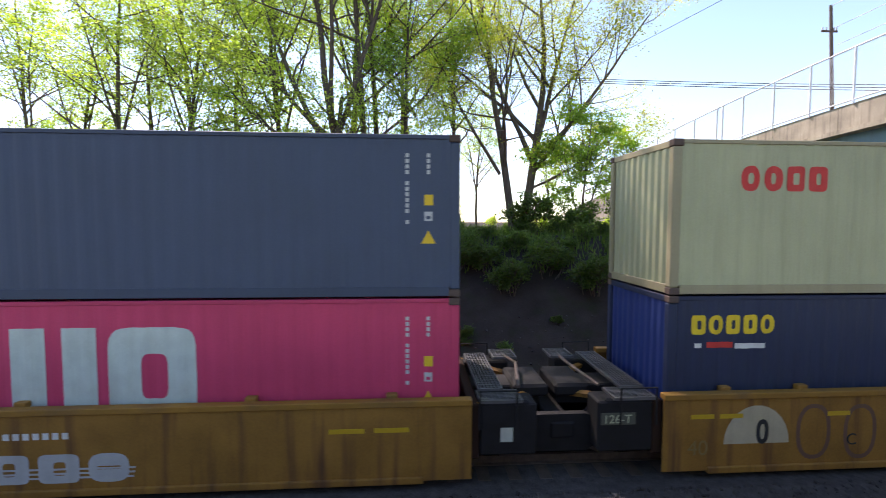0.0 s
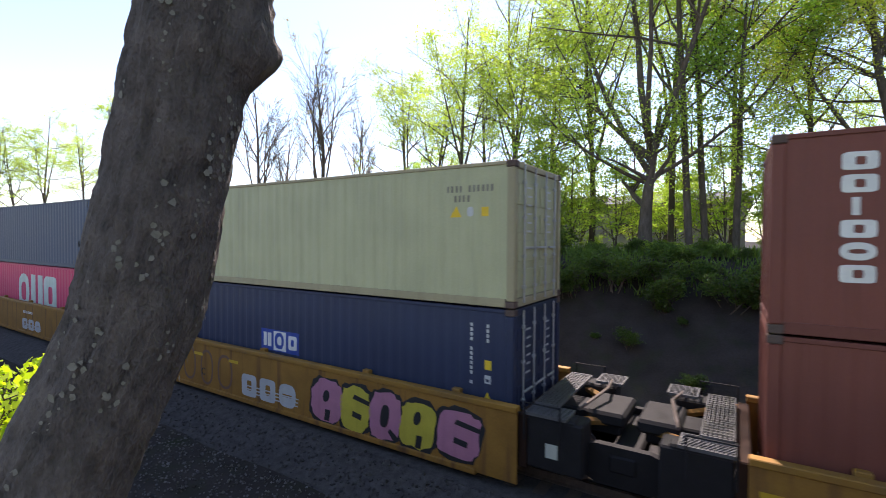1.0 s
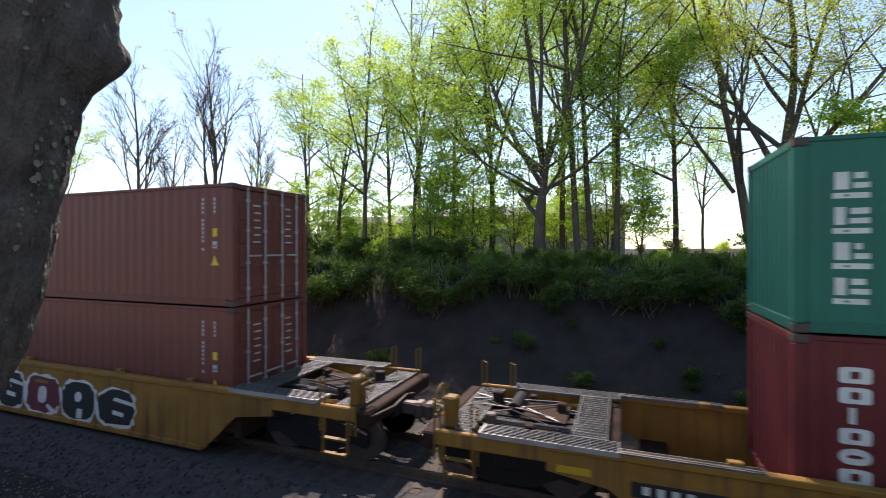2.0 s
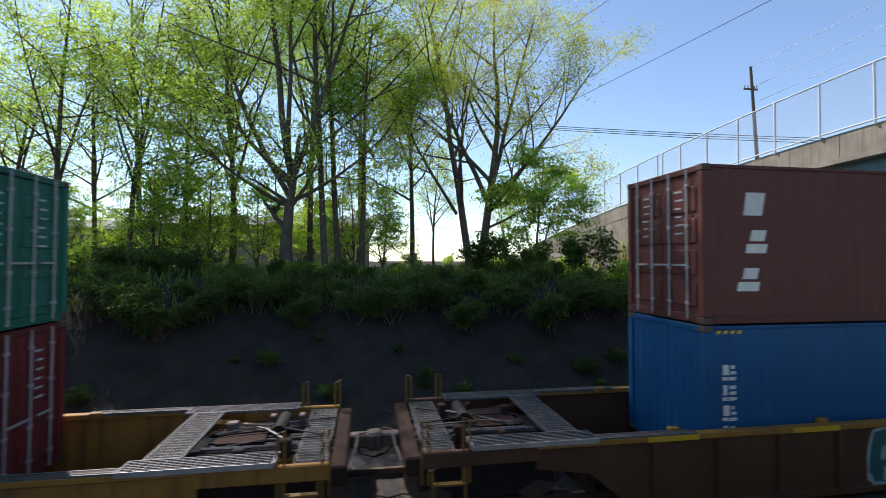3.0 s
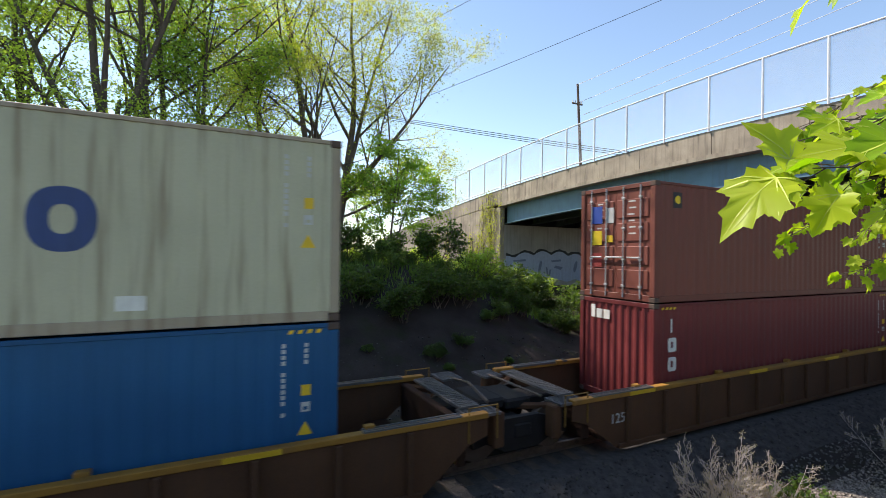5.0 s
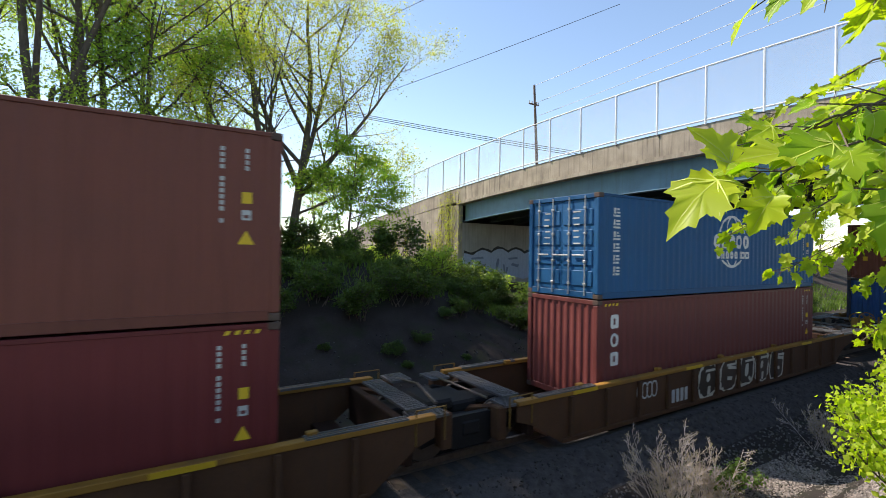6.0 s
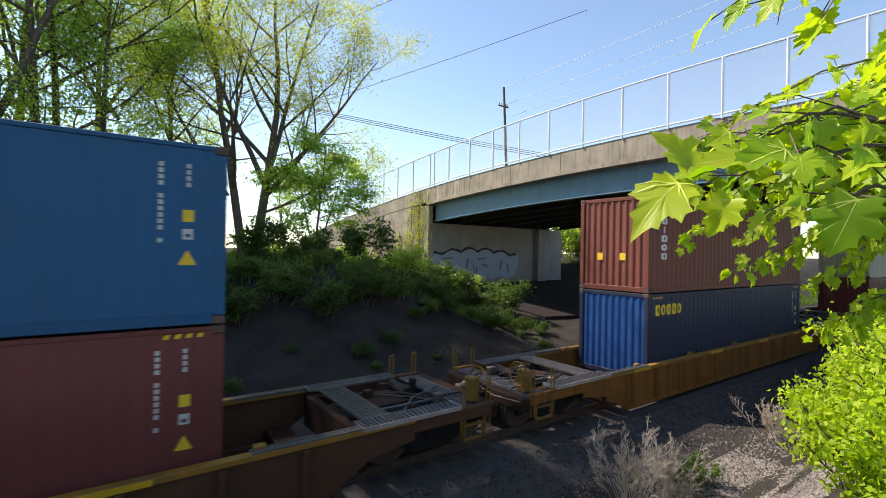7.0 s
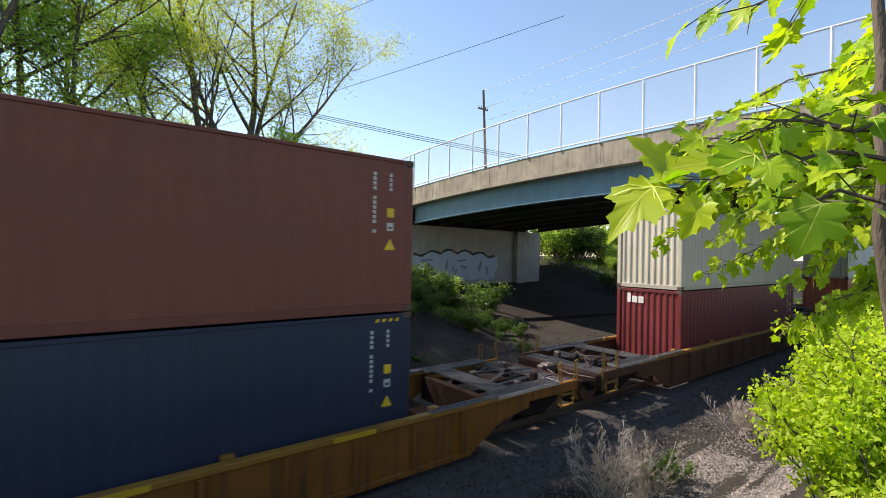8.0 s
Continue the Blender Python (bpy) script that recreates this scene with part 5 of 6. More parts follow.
def build_far_trees():
    # twin-stemmed tree with thin yellow-green spring leaves
    t = build_tree("tree", "twin-stemmed tree with thin yellow-green spring leaves", [((-0.2, 0, 0), (-0.16, 0, 1), 15.5, 0.24), ((-1.0, 0.1, 3.4), (-0.85, 0.1, 1), 9.0, 0.10), ((0.30, 0, 0), (0.12, 0.05, 1), 16.5, 0.27),
                   ((0.9, 0.2, 4.0), (-0.38, 0.1, 1), 11.5, 0.16), ((0.9, 0.1, 3.6), (0.95, -0.1, 0.9), 10.5, 0.14), ((1.1, 0.1, 5.2), (0.45, 0.2, 1), 10.5, 0.15), ((0.7, 0.1, 2.6), (1.0, 0.1, 0.45), 6.5, 0.08)],
                   11, L_YELLOW, 60000, 0.10, 0.62, per=10, angle=46, sag=0.03, low=0.18, buds=9000)
    plant(t, *at_bearing(13.2, 26))
    t = build_tree("tree", "small dark green tree on a railway bank", [((0, 0, 0), (0.12, 0, 1), 6.2, 0.09), ((0, 0, 0.4), (0.5, 0.1, 1), 5.2, 0.06), ((0, 0, 0.4), (-0.3, 0, 1), 5.0, 0.05)], 21, L_DARK, 12000, 0.14, 0.38, angle=58, sag=0.10)
    plant(t, *at_bearing(20.6, 25.0))
    t = build_tree("tree", "slim dark green leafy tree", [((0, 0, 0), (0.10, 0, 1), 13.2, 0.17), ((0.7, 0, 7.0), (0.7, 0, 1), 4.8, 0.08), ((0.6, 0, 6.4), (-0.5, 0.1, 1), 4.6, 0.07)], 31, L_DARK, 12000, 0.12, 0.85, per=16, low=0.50, kids=(12, 5, 4), angle=62, shrink=0.34, sag=0.07)
    plant(t, *at_bearing(-0.5, 25.5))
    for az, y, s, h in ((-4.8, 24.5, 41, 22.5), (-3.2, 26, 42, 23.5), (5.6, 30, 43, 15.0), (-6.6, 28.5, 44, 21.0)):
        t = build_tree("tree", "tall slim tree with fresh green leaves", [((0, 0, 0), (0.02, 0, 1), h, 0.18), ((0.1, 0, h * 0.42), (0.4, 0.2, 1), h * 0.42, 0.08)], s, L_SPRING, 10500, 0.115, 0.60, low=0.28, kids=(13, 5, 4), angle=60, shrink=0.32, sag=0.07)
        plant(t, *at_bearing(az, y), turn=az * 20)
    t = build_tree("tree", "broad tree with spreading limbs and bright green leaves", [((0, 0, 0), (0.03, 0, 1), 7.0, 0.36), ((0.1, 0, 4.0), (-0.75, 0.1, 1), 13.5, 0.15), ((0.1, 0, 4.4), (0.45, -0.1, 1), 14.0, 0.15), ((0.1, 0, 5.4), (-0.22, 0.2, 1), 16.0, 0.18),
                   ((0.1, 0, 5.0), (0.1, -0.3, 1), 13.5, 0.13), ((0.1, 0, 3.4), (-1.0, -0.2, 0.42), 7.5, 0.10), ((0.1, 0, 3.6), (1.0, -0.1, 0.5), 6.0, 0.11), ((0.1, 0, 4.8), (-1.0, 0.3, 0.75), 9.0, 0.14)],
                   51, L_SPRING, 34000, 0.115, 0.62, angle=56, sag=0.07, kids=(8, 5, 4), shrink=0.44)
    plant(t, *at_bearing(-9.2, 24))
    back = build_tree("tree", "tall leafy tree behind the front row", [((0, 0, 0), (0.02, 0, 1), 21.0, 0.20), ((0.1, 0, 8.0), (0.5, 0.2, 1), 11.0, 0.10), ((0, 0.1, 9.0), (-0.5, -0.2, 1), 10.0, 0.10)], 81, L_SPRING, 10000, 0.125, 0.65, low=0.40, kids=(12, 5, 4), angle=60, shrink=0.36, sag=0.07)
    for i, (x, y, sc) in enumerate(((-0.5, 33, 1.0), (-8.5, 32, 1.05), (-14.5, 33, 1.0), (-4.5, 37, 1.1))):
        plant(back if i == 0 else copy_thing(back, pose(0, 0, 0)), x, y, ground_z(x, y) - 0.1, turn=i * 83, scale=sc)
    slim = [build_tree("tree", "slim young tree with sparse pale green leaves", [((0, 0, 0), (0.03, 0, 1), 13.0, 0.14), ((0, 0, 3.5), (0.30, 0.1, 1), 8.5, 0.08), ((0, 0, 5.0), (-0.35, -0.1, 1), 6.5, 0.06)], 60 + k, L_SPRING, 8500, 0.11, 0.46, low=0.24, kids=(12, 5, 4), angle=58, shrink=0.33, per=20, sag=0.06) for k in range(2)]
    for i, (az, y, sc) in enumerate(((-24.5, 27, 1.15), (-30.5, 27, 1.17), (-37.0, 29, 1.10), (-19.5, 31, 1.25), (-27.5, 33, 1.1), (-15, 29, 1.25), (-33.5, 30, 1.05), (8.2, 36, 0.8), (17, 44, 0.7))):
        t = slim[i % 2] if i < 2 else copy_thing(slim[i % 2], pose(0, 0, 0))
        plant(t, *at_bearing(az, y), turn=i * 67, scale=sc)
    bare = build_tree("tree", "tall bare tree with fine upright twigs", [((0, 0, 0), (0, 0, 1), 14.0, 0.20), ((0, 0, 3), (0.25, 0, 1), 9.5, 0.09), ((0, 0, 3.4), (-0.28, 0.1, 1), 9.0, 0.09), ((0, 0, 2.6), (0.05, -0.25, 1), 8.5, 0.08)], 71, L_TAN, 900, 0.10, 0.2, levels=3, kids=(12, 7, 5), angle=26, shrink=0.42)
    plant(bare, *at_bearing(-47.3, 25))
    for i, (az, y, sc) in enumerate(((-54, 23, 0.85), (-42.5, 33, 0.85), (-51, 32, 0.8))):
        plant(copy_thing(bare, pose(0, 0, 0)), *at_bearing(az, y), turn=80 + i * 77, scale=sc)
    for i, (az, y, sc) in enumerate(((-66, 21.5, 1.15), (-73, 19, 1.1), (-60, 26, 1.0), (-70, 26, 1.15), (-76.5, 22, 1.3), (-63, 20, 0.95), (-75, 24, 1.25))):
        plant(copy_thing(slim[i % 2], pose(0, 0, 0)), *at_bearing(az, y), turn=i * 101 + 30, scale=sc)
    sapling = [build_tree("sapling", "bushy young tree between taller trunks", [((0, 0, 0), (0.1, 0, 1), 6.2, 0.06), ((0.1, 0, 0.3), (-0.35, 0.2, 1), 4.6, 0.04), ((0, 0.1, 0.3), (0.4, -0.2, 1), 4.4, 0.04)], 90 + k, (L_SPRING, L_DARK)[k], 5500, 0.115, 0.34, kids=(12, 5, 3), angle=58, shrink=0.36, low=0.06) for k in range(2)]
    rr = random.Random(41)
    for i in range(24):
        az = -40 + i * 2.45 + rr.uniform(-0.8, 0.8)
        if 3.5 < az < 16:
            continue
        t = sapling[i] if i < 2 else copy_thing(sapling[i % 3 == 1], pose(0, 0, 0))
        plant(t, *at_bearing(az, rr.uniform(26, 35)), turn=i * 47, scale=rr.uniform(0.75, 1.3) * (0.8 if az > 5 else 1.0))
    # trees beyond the bridge
    for i, (x, y, sc) in enumerate(((47, 36, 0.9), (52, 34, 1.0), (57, 37, 0.9), (61, 33, 0.9), (67, 35, 1.0), (74, 31, 1.0), (82, 28, 0.9), (55, 41, 1.1), (64, 42, 1.1))):
        plant(copy_thing(slim[i % 2], pose(0, 0, 0)), x, y, ground_z(x, y) - 0.1, turn=i * 51, scale=sc * 0.8)


def shrub(seed, leaf, count, size, h, wide, label):
    r = random.Random(seed)
    limbs = [((r.uniform(-0.3, 0.3) * wide, r.uniform(-0.3, 0.3) * wide, 0), (r.uniform(-0.8, 0.8), r.uniform(-0.8, 0.8), 1), h * r.uniform(0.6, 1.0), 0.03) for _ in range(9)]
    t = thing("shrub", label, "shrub", "shrubs on the bank")
    s, tips = grow(limbs, seed, 2, (5, 4), 50, 0.5)
    part("stem", s, BARK, t)
    v, f = leaves(tips, count, 0.24, size, np.random.default_rng(seed), 12)
    part("foliage", leaf_mesh("foliage", v, f, leaf), leaf, t)
    return t


def build_shrubs():
    # the first three kinds hold shade in their leaf colour, the last sunlight
    kinds = [shrub(101, L_SHRUB, 3400, 0.13, 2.2, 1.7, "dense green shrub with the bank's shade in its leaf colour"), shrub(102, L_IVY, 3400, 0.12, 1.7, 1.8, "dense green shrub with the bank's shade in its leaf colour"),
             shrub(103, L_SHRUB, 3400, 0.14, 2.4, 1.5, "tall green bush with the bank's shade in its leaf colour"), shrub(104, L_SPRING, 2200, 0.13, 1.9, 1.6, "bush at the top of a bank, sunlight in its bright leaf colour")]
    r = random.Random(77)
    for i in range(170):
        row = i % 3
        x = -42 + (i // 3) * 1.12 + r.uniform(-0.6, 0.6)
        y = (18.0, 19.7, 21.6)[row] + r.uniform(-0.8, 0.9)
        if x > 20.6:
            continue
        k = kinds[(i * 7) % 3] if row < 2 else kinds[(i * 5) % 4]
        low = 1.0 - 0.35 * smooth(8, 15, x)
        plant(copy_thing(k, pose(0, 0, 0)), x, y, ground_z(x, y) - 0.1, r.uniform(0, 360), r.uniform(0.75, 1.15) * (0.72, 0.50, 0.34 if x > -7 else 0.75)[row] * low)
    for i in range(50):             # below the wing wall and beyond the bridge
        x, y = (r.uniform(14, 21.0), r.uniform(21.5, 34)) if i < 34 else (r.uniform(43, 72), r.uniform(25, 34))
        # beyond y 25.5 most take the bright leaf colour as if sunlit
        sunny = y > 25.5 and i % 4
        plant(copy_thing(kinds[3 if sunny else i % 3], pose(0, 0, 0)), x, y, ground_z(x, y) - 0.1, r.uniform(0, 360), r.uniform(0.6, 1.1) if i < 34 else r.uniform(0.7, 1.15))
    for i in range(56):             # green slope and hedge beyond the bridge
        x, y = (r.uniform(42.5, 68), r.uniform(24, 40)) if i < 34 else (r.uniform(40.5, 50), r.uniform(16.5, 26))
        plant(copy_thing(kinds[(3, 0, 3, 2)[i % 4]], pose(0, 0, 0)), x, y, ground_z(x, y) - 0.1, r.uniform(0, 360), r.uniform(0.6, 1.1) if y < 31 else r.uniform(1.2, 2.3))
    for i in range(34):             # sprigs and low brambles on the bare slope
        x, y = r.uniform(-30, 19), r.uniform(14.6, 17.6)
        plant(copy_thing(kinds[i % 2], pose(0, 0, 0)), x, y, ground_z(x, y) - 0.06, r.uniform(0, 360), r.uniform(0.12, 0.34))
    for i in range(44):             # undergrowth between and behind the trees
        x, y = -34 + i * 1.25 + r.uniform(-0.7, 0.7), r.uniform(25.5, 33)
        if x < 18:
            plant(copy_thing(kinds[3 if i % 2 else 1], pose(0, 0, 0)), x, y, ground_z(x, y) - 0.1, r.uniform(0, 360), r.uniform(0.5, 1.1) * (0.5 if x > -7 else 1.0))
    for i in range(40):             # hedge far behind, to close the horizon
        x, y = -70 + i * 3.4 + r.uniform(-1, 1), r.uniform(48, 62)
        plant(copy_thing(kinds[i % 4], pose(0, 0, 0)), x, y, ground_z(x, y) - 0.1, r.uniform(0, 360), r.uniform(1.3, 2.2) * (0.4 if 0 < x < 17 else 1.0))
    for j, k in enumerate(kinds):
        plant(k, 6 + j * 2.5, 22.5, ground_z(6 + j * 2.5, 22.5) - 0.1, j * 50)


def build_creeper():
    """Ivy that hangs on the wing wall and round the abutment's corner."""
    r, rng = random.Random(88), np.random.default_rng(88)
    t = thing("creeper", "sparse leafy creeper hanging on a sunlit concrete wing wall", "creeper", m=BR)
    s, tips = Shape(), []
    starts = [(33.0 + r.gauss(0, 0.35), 13) for _ in range(9)] + [(r.uniform(33.8, 47), 7) for _ in range(22)]
    for y, n in starts:
        z = -3.0 + r.uniform(0, 1.0)
        pts = [(-0.09, y, z)]
        for _ in range(n):
            y, z = y + r.gauss(0, 0.16), z + r.uniform(0.35, 0.75)
            if z > 6.2 + crest(y):
                break
            pts.append((-0.10, y, z))
        if len(pts) > 2:
            s.tube(pts, 0.02, 4, False)
            tips += pts[1:]
    part("stem", s, BARK, t)
    v, f = leaves(tips, 5200, 0.2, 0.13, rng)
    v[:, 0] = -0.09 - np.abs(v[:, 0] + 0.1) * 0.5
    part("foliage", leaf_mesh("foliage", v, f, L_YELLOW), L_YELLOW, t)


build_far_trees()
build_shrubs()
build_creeper()


# ======== buildings, pole and wires ========
def build_building(x0, x1, y0, y1, z1, label):
    b = thing("low_building", label, "building")
    z0 = 3.0
    part("wall", Shape().box(x0, x1, y0, y1, z0, z1), SIDING, b)
    part("roof", Shape().prism([(y0 - 0.6, z1 - 0.05), (y0 - 0.6, z1 + 0.12), ((y0 + y1) / 2, z1 + 1.3), (y1 + 0.6, z1 + 0.12), (y1 + 0.6, z1 - 0.05)], "x", x0 - 0.5, x1 + 0.5), ROOFING, b)
    n = int((x1 - x0) / 4)
    for i in range(n):
        x = x0 + 1.2 + i * 4
        w = part("window", Shape().box(x, x + 1.6, y0 - 0.05, y0 + 0.02, z0 + 2.2, z1 - 0.9), WINDOW_DARK, b)
        part("window_frame", Shape().box(x - 0.08, x + 1.68, y0 - 0.07, y0 - 0.051, z1 - 0.9, z1 - 0.8), SIDING, w)
    return b


build_building(-18.5, 0.3, 44, 54, 7.2, "long low pale building with a shallow grey roof behind trees")
build_building(-33, -22, 47, 56, 6.8, "low pale shed behind trees")


def wire(a, b, sag, r, m):
    s = Shape()
    a, b = Vector(a), Vector(b)
    pts = []
    for i in range(25):
        t = i / 24
        p = a.lerp(b, t)
        p.z -= sag * 4 * t * (1 - t)
        pts.append(p)
    s.tube(pts, r, 4, False)
    return tagged(part("overhead_wire", s, m), "thin overhead electric wire", "wire", "overhead wires")


def build_pole():
    px, py = 36.5, 39.2
    p = thing("utility_pole", "weathered wooden utility pole with a crossarm and wires", "utility pole")
    base = EYE + 4.6
    part("shaft", Shape().tube([(px + 1.0, py, base - 6), (px + 0.66, py, base + 5.0), (px + 0.05, py, EYE + 18.9)], [0.21, 0.18, 0.13], 10), POLE_WOOD, p)
    part("crossarm", Shape().box(px - 0.75, px + 0.75, py - 0.10, py + 0.02, EYE + 16.6, EYE + 16.75, 0.01), POLE_WOOD, p)
    for dx in (-0.65, -0.3, 0.4, 0.65):
        part("insulator", Shape().tube([(px + dx, py - 0.04, EYE + 16.75), (px + dx, py - 0.04, EYE + 17.0)], 0.06, 8), GREY, p)
    top = Vector((px, py, EYE + 18.6))
    for dz, dx in ((0.2, 0.0), (-1.6, 0.5), (-3.0, 0.9)):
        wire(top + Vector((dx, 0, dz)), (48 + dx, -10, EYE + 26.3 + dz * 0.75), 0.5, 0.030, WIRE_LIGHT)
    for dz in (-4.3, -4.7, -5.1):
        wire((px + 8, py - 4, EYE + 14.6 + dz * 0.6 - 0.9), (-10, 60, EYE + 21.0 + dz * 0.35), 0.6, 0.035, WIRE)
    wire((8, 60, EYE + 12), (34, 26, EYE + 21.5), 0.3, 0.022, WIRE)
    wire((4, 60, EYE + 16), (26, 24, EYE + 24), 0.3, 0.022, WIRE)


build_pole()


# ======== close to the camera ========
def build_near_trunk():
    t = thing("tree", "leaning rough-barked tree trunk with lichen close by", "tree")
    # centre line of the leaning stem
    line = [(2.2, -1.35, -0.08), (3.0, -1.232, 0.13), (3.613, -1.143, 0.324), (3.945, -1.097, 0.451), (4.248, -1.081, 0.509), (4.567, -1.058, 0.556), (4.775, -1.047, 0.583), (5.7, -0.98, 0.70)]
    head = Vector((-0.94, 0.72, 5.7))
    n, sides = 190, 84
    s, spots = Shape(), Shape()
    r = random.Random(4)
    for i in range(n + 1):
        u = i / n
        z = 2.2 + 3.5 * u
        c = Vector((np.interp(z, [p[0] for p in line], [p[1] for p in line]), np.interp(z, [p[0] for p in line], [p[2] for p in line]), z))
        rad = 0.121 - 0.014 * u + 0.08 * max(0, 0.12 - u) / 0.12
        for k in range(sides):
            a = 2 * math.pi * k / sides
            q = Vector((math.cos(a), math.sin(a), 0))
            burl = (0.044 * math.exp(-((u - 0.655) / 0.017) ** 2) + 0.025 * math.exp(-((u - 0.69) / 0.03) ** 2)) * max(0, math.cos(a - 1.06)) ** 3
            ridge = abs(noise.noise((q.x * 7, q.y * 7, u * 20))) * 0.016 + abs(noise.noise((q.x * 16, q.y * 16, u * 60))) * 0.013
            rr = rad * (1 + 0.05 * noise.noise((q.x * 2.2, q.y * 2.2, u * 9))) + burl * (1 + 0.5 * noise.noise((q.x * 8, q.y * 8, u * 60))) - ridge + 0.008
            s.v.append(tuple(c + q * rr))
            # flakes of lichen in loose patches
            if r.random() < 0.5 * smooth(0.02, 0.5, noise.noise((q.x * 3.4, q.y * 3.4, u * 16 + 4))):
                w = Vector((-q.y, q.x, 0))
                p, e = c + q * (rr + 0.002) + w * r.uniform(-0.006, 0.006) + Vector((0, 0, r.uniform(-0.012, 0.012))), r.uniform(0.002, 0.008)
                pts = [p + w * e * math.cos(h) * r.uniform(0.6, 1.3) + Vector((0, 0, 1)) * e * math.sin(h) * r.uniform(0.6, 1.3) for h in (0, 1.05, 2.1, 3.14, 4.2, 5.2)]
                spots.add(pts, [(0, 1, 2, 3, 4, 5)])
    s.f = [(i * sides + k, i * sides + (k + 1) % sides, (i + 1) * sides + (k + 1) % sides, (i + 1) * sides + k) for i in range(n) for k in range(sides)]
    tagged(part("lichen", spots, LICHEN, t, "pale grey lichen flakes"), kind="stuff")
    part("trunk", s, BARK_NEAR, t, smooth=True)
    limbs, tips = grow([(head, (0.15, -0.1, 1), 6.5, 0.11), (head, (-0.6, -0.4, 1), 5.0, 0.08), (head, (0.8, -0.7, 1), 6.0, 0.08)], 5, 3, (7, 5, 3), 50, 0.5)
    part("limb", limbs, BARK_NEAR, t, smooth=True)
    # unseen crown overhead, added to keep skylight off the ground; leaves stay out of view
    high = [p for p in tips if p.z - EYE > 1.3 * math.hypot(p.x, max(p.y, 0.0)) + 1.0]
    v, f = leaves(high, 16000, 0.30, 0.11, np.random.default_rng(6), 16)
    part("crown", leaf_mesh("crown", v, f, L_SPRING), L_SPRING, t)


MAPLE = [(0, 0), (0.06, -0.03), (0.20, -0.11), (0.34, -0.11), (0.30, 0.0), (0.42, 0.05), (0.36, 0.13), (0.33, 0.19), (0.40, 0.27), (0.53, 0.33), (0.46, 0.41), (0.50, 0.53), (0.37, 0.50), (0.33, 0.52), (0.265, 0.51),
         (0.235, 0.62), (0.28, 0.73), (0.17, 0.76), (0.10, 0.85), (0, 1.0)]


def maple_leaf(s, p, d, n, size, r, veins=None):
    """One lobed leaf from its stalk p, along d, facing n, a little folded and drooping."""
    d = d.normalized()
    n = (n - d * n.dot(d)).normalized()
    w = d.cross(n)
    cup, bend, wave = r.uniform(-0.05, 0.32), r.uniform(0.10, 0.55), r.uniform(0, 6)

    def at(u, v):
        return p + (w * u + d * v + n * (cup * abs(u) - bend * v * v + 0.025 * math.sin(9 * u + 7 * v + wave))) * size

    k = len(MAPLE)
    right, left = [at(u, v) for u, v in MAPLE], [at(-u, v) for u, v in MAPLE[1:-1]]
    vs = right + left + [at(0, 0.27)]
    c = len(vs) - 1
    fs = [(c, i, i + 1) for i in range(k - 1)]
    ring_l = [0] + [k + i for i in range(k - 2)] + [k - 1]
    fs += [(c, ring_l[i + 1], ring_l[i]) for i in range(k - 1)]
    s.add(vs, fs)
    if veins is not None:
        for u, v in ((0, 0.93), (0.47, 0.32), (-0.47, 0.32), (0.44, 0.48), (-0.44, 0.48), (0.30, -0.09), (-0.30, -0.09)):
            e = Vector((-v, u)).normalized() * 0.010
            steps = [(u * k / 4, v * k / 4, 1 - 0.8 * k / 4) for k in range(5)]
            for side in (0.006, -0.006):
                q = [at(a + e.x * g, b + e.y * g) + n * side * size for a, b, g in steps] + [at(a - e.x * g, b - e.y * g) + n * side * size for a, b, g in steps[::-1]]
                veins.add(q, [(i, i + 1, 8 - i, 9 - i) for i in range(4)])


def spot(az, el, dist):
    a, e = radians(az), radians(el)
    return Vector((math.sin(a) * math.cos(e) * dist, math.cos(a) * math.cos(e) * dist, EYE + math.sin(e) * dist))


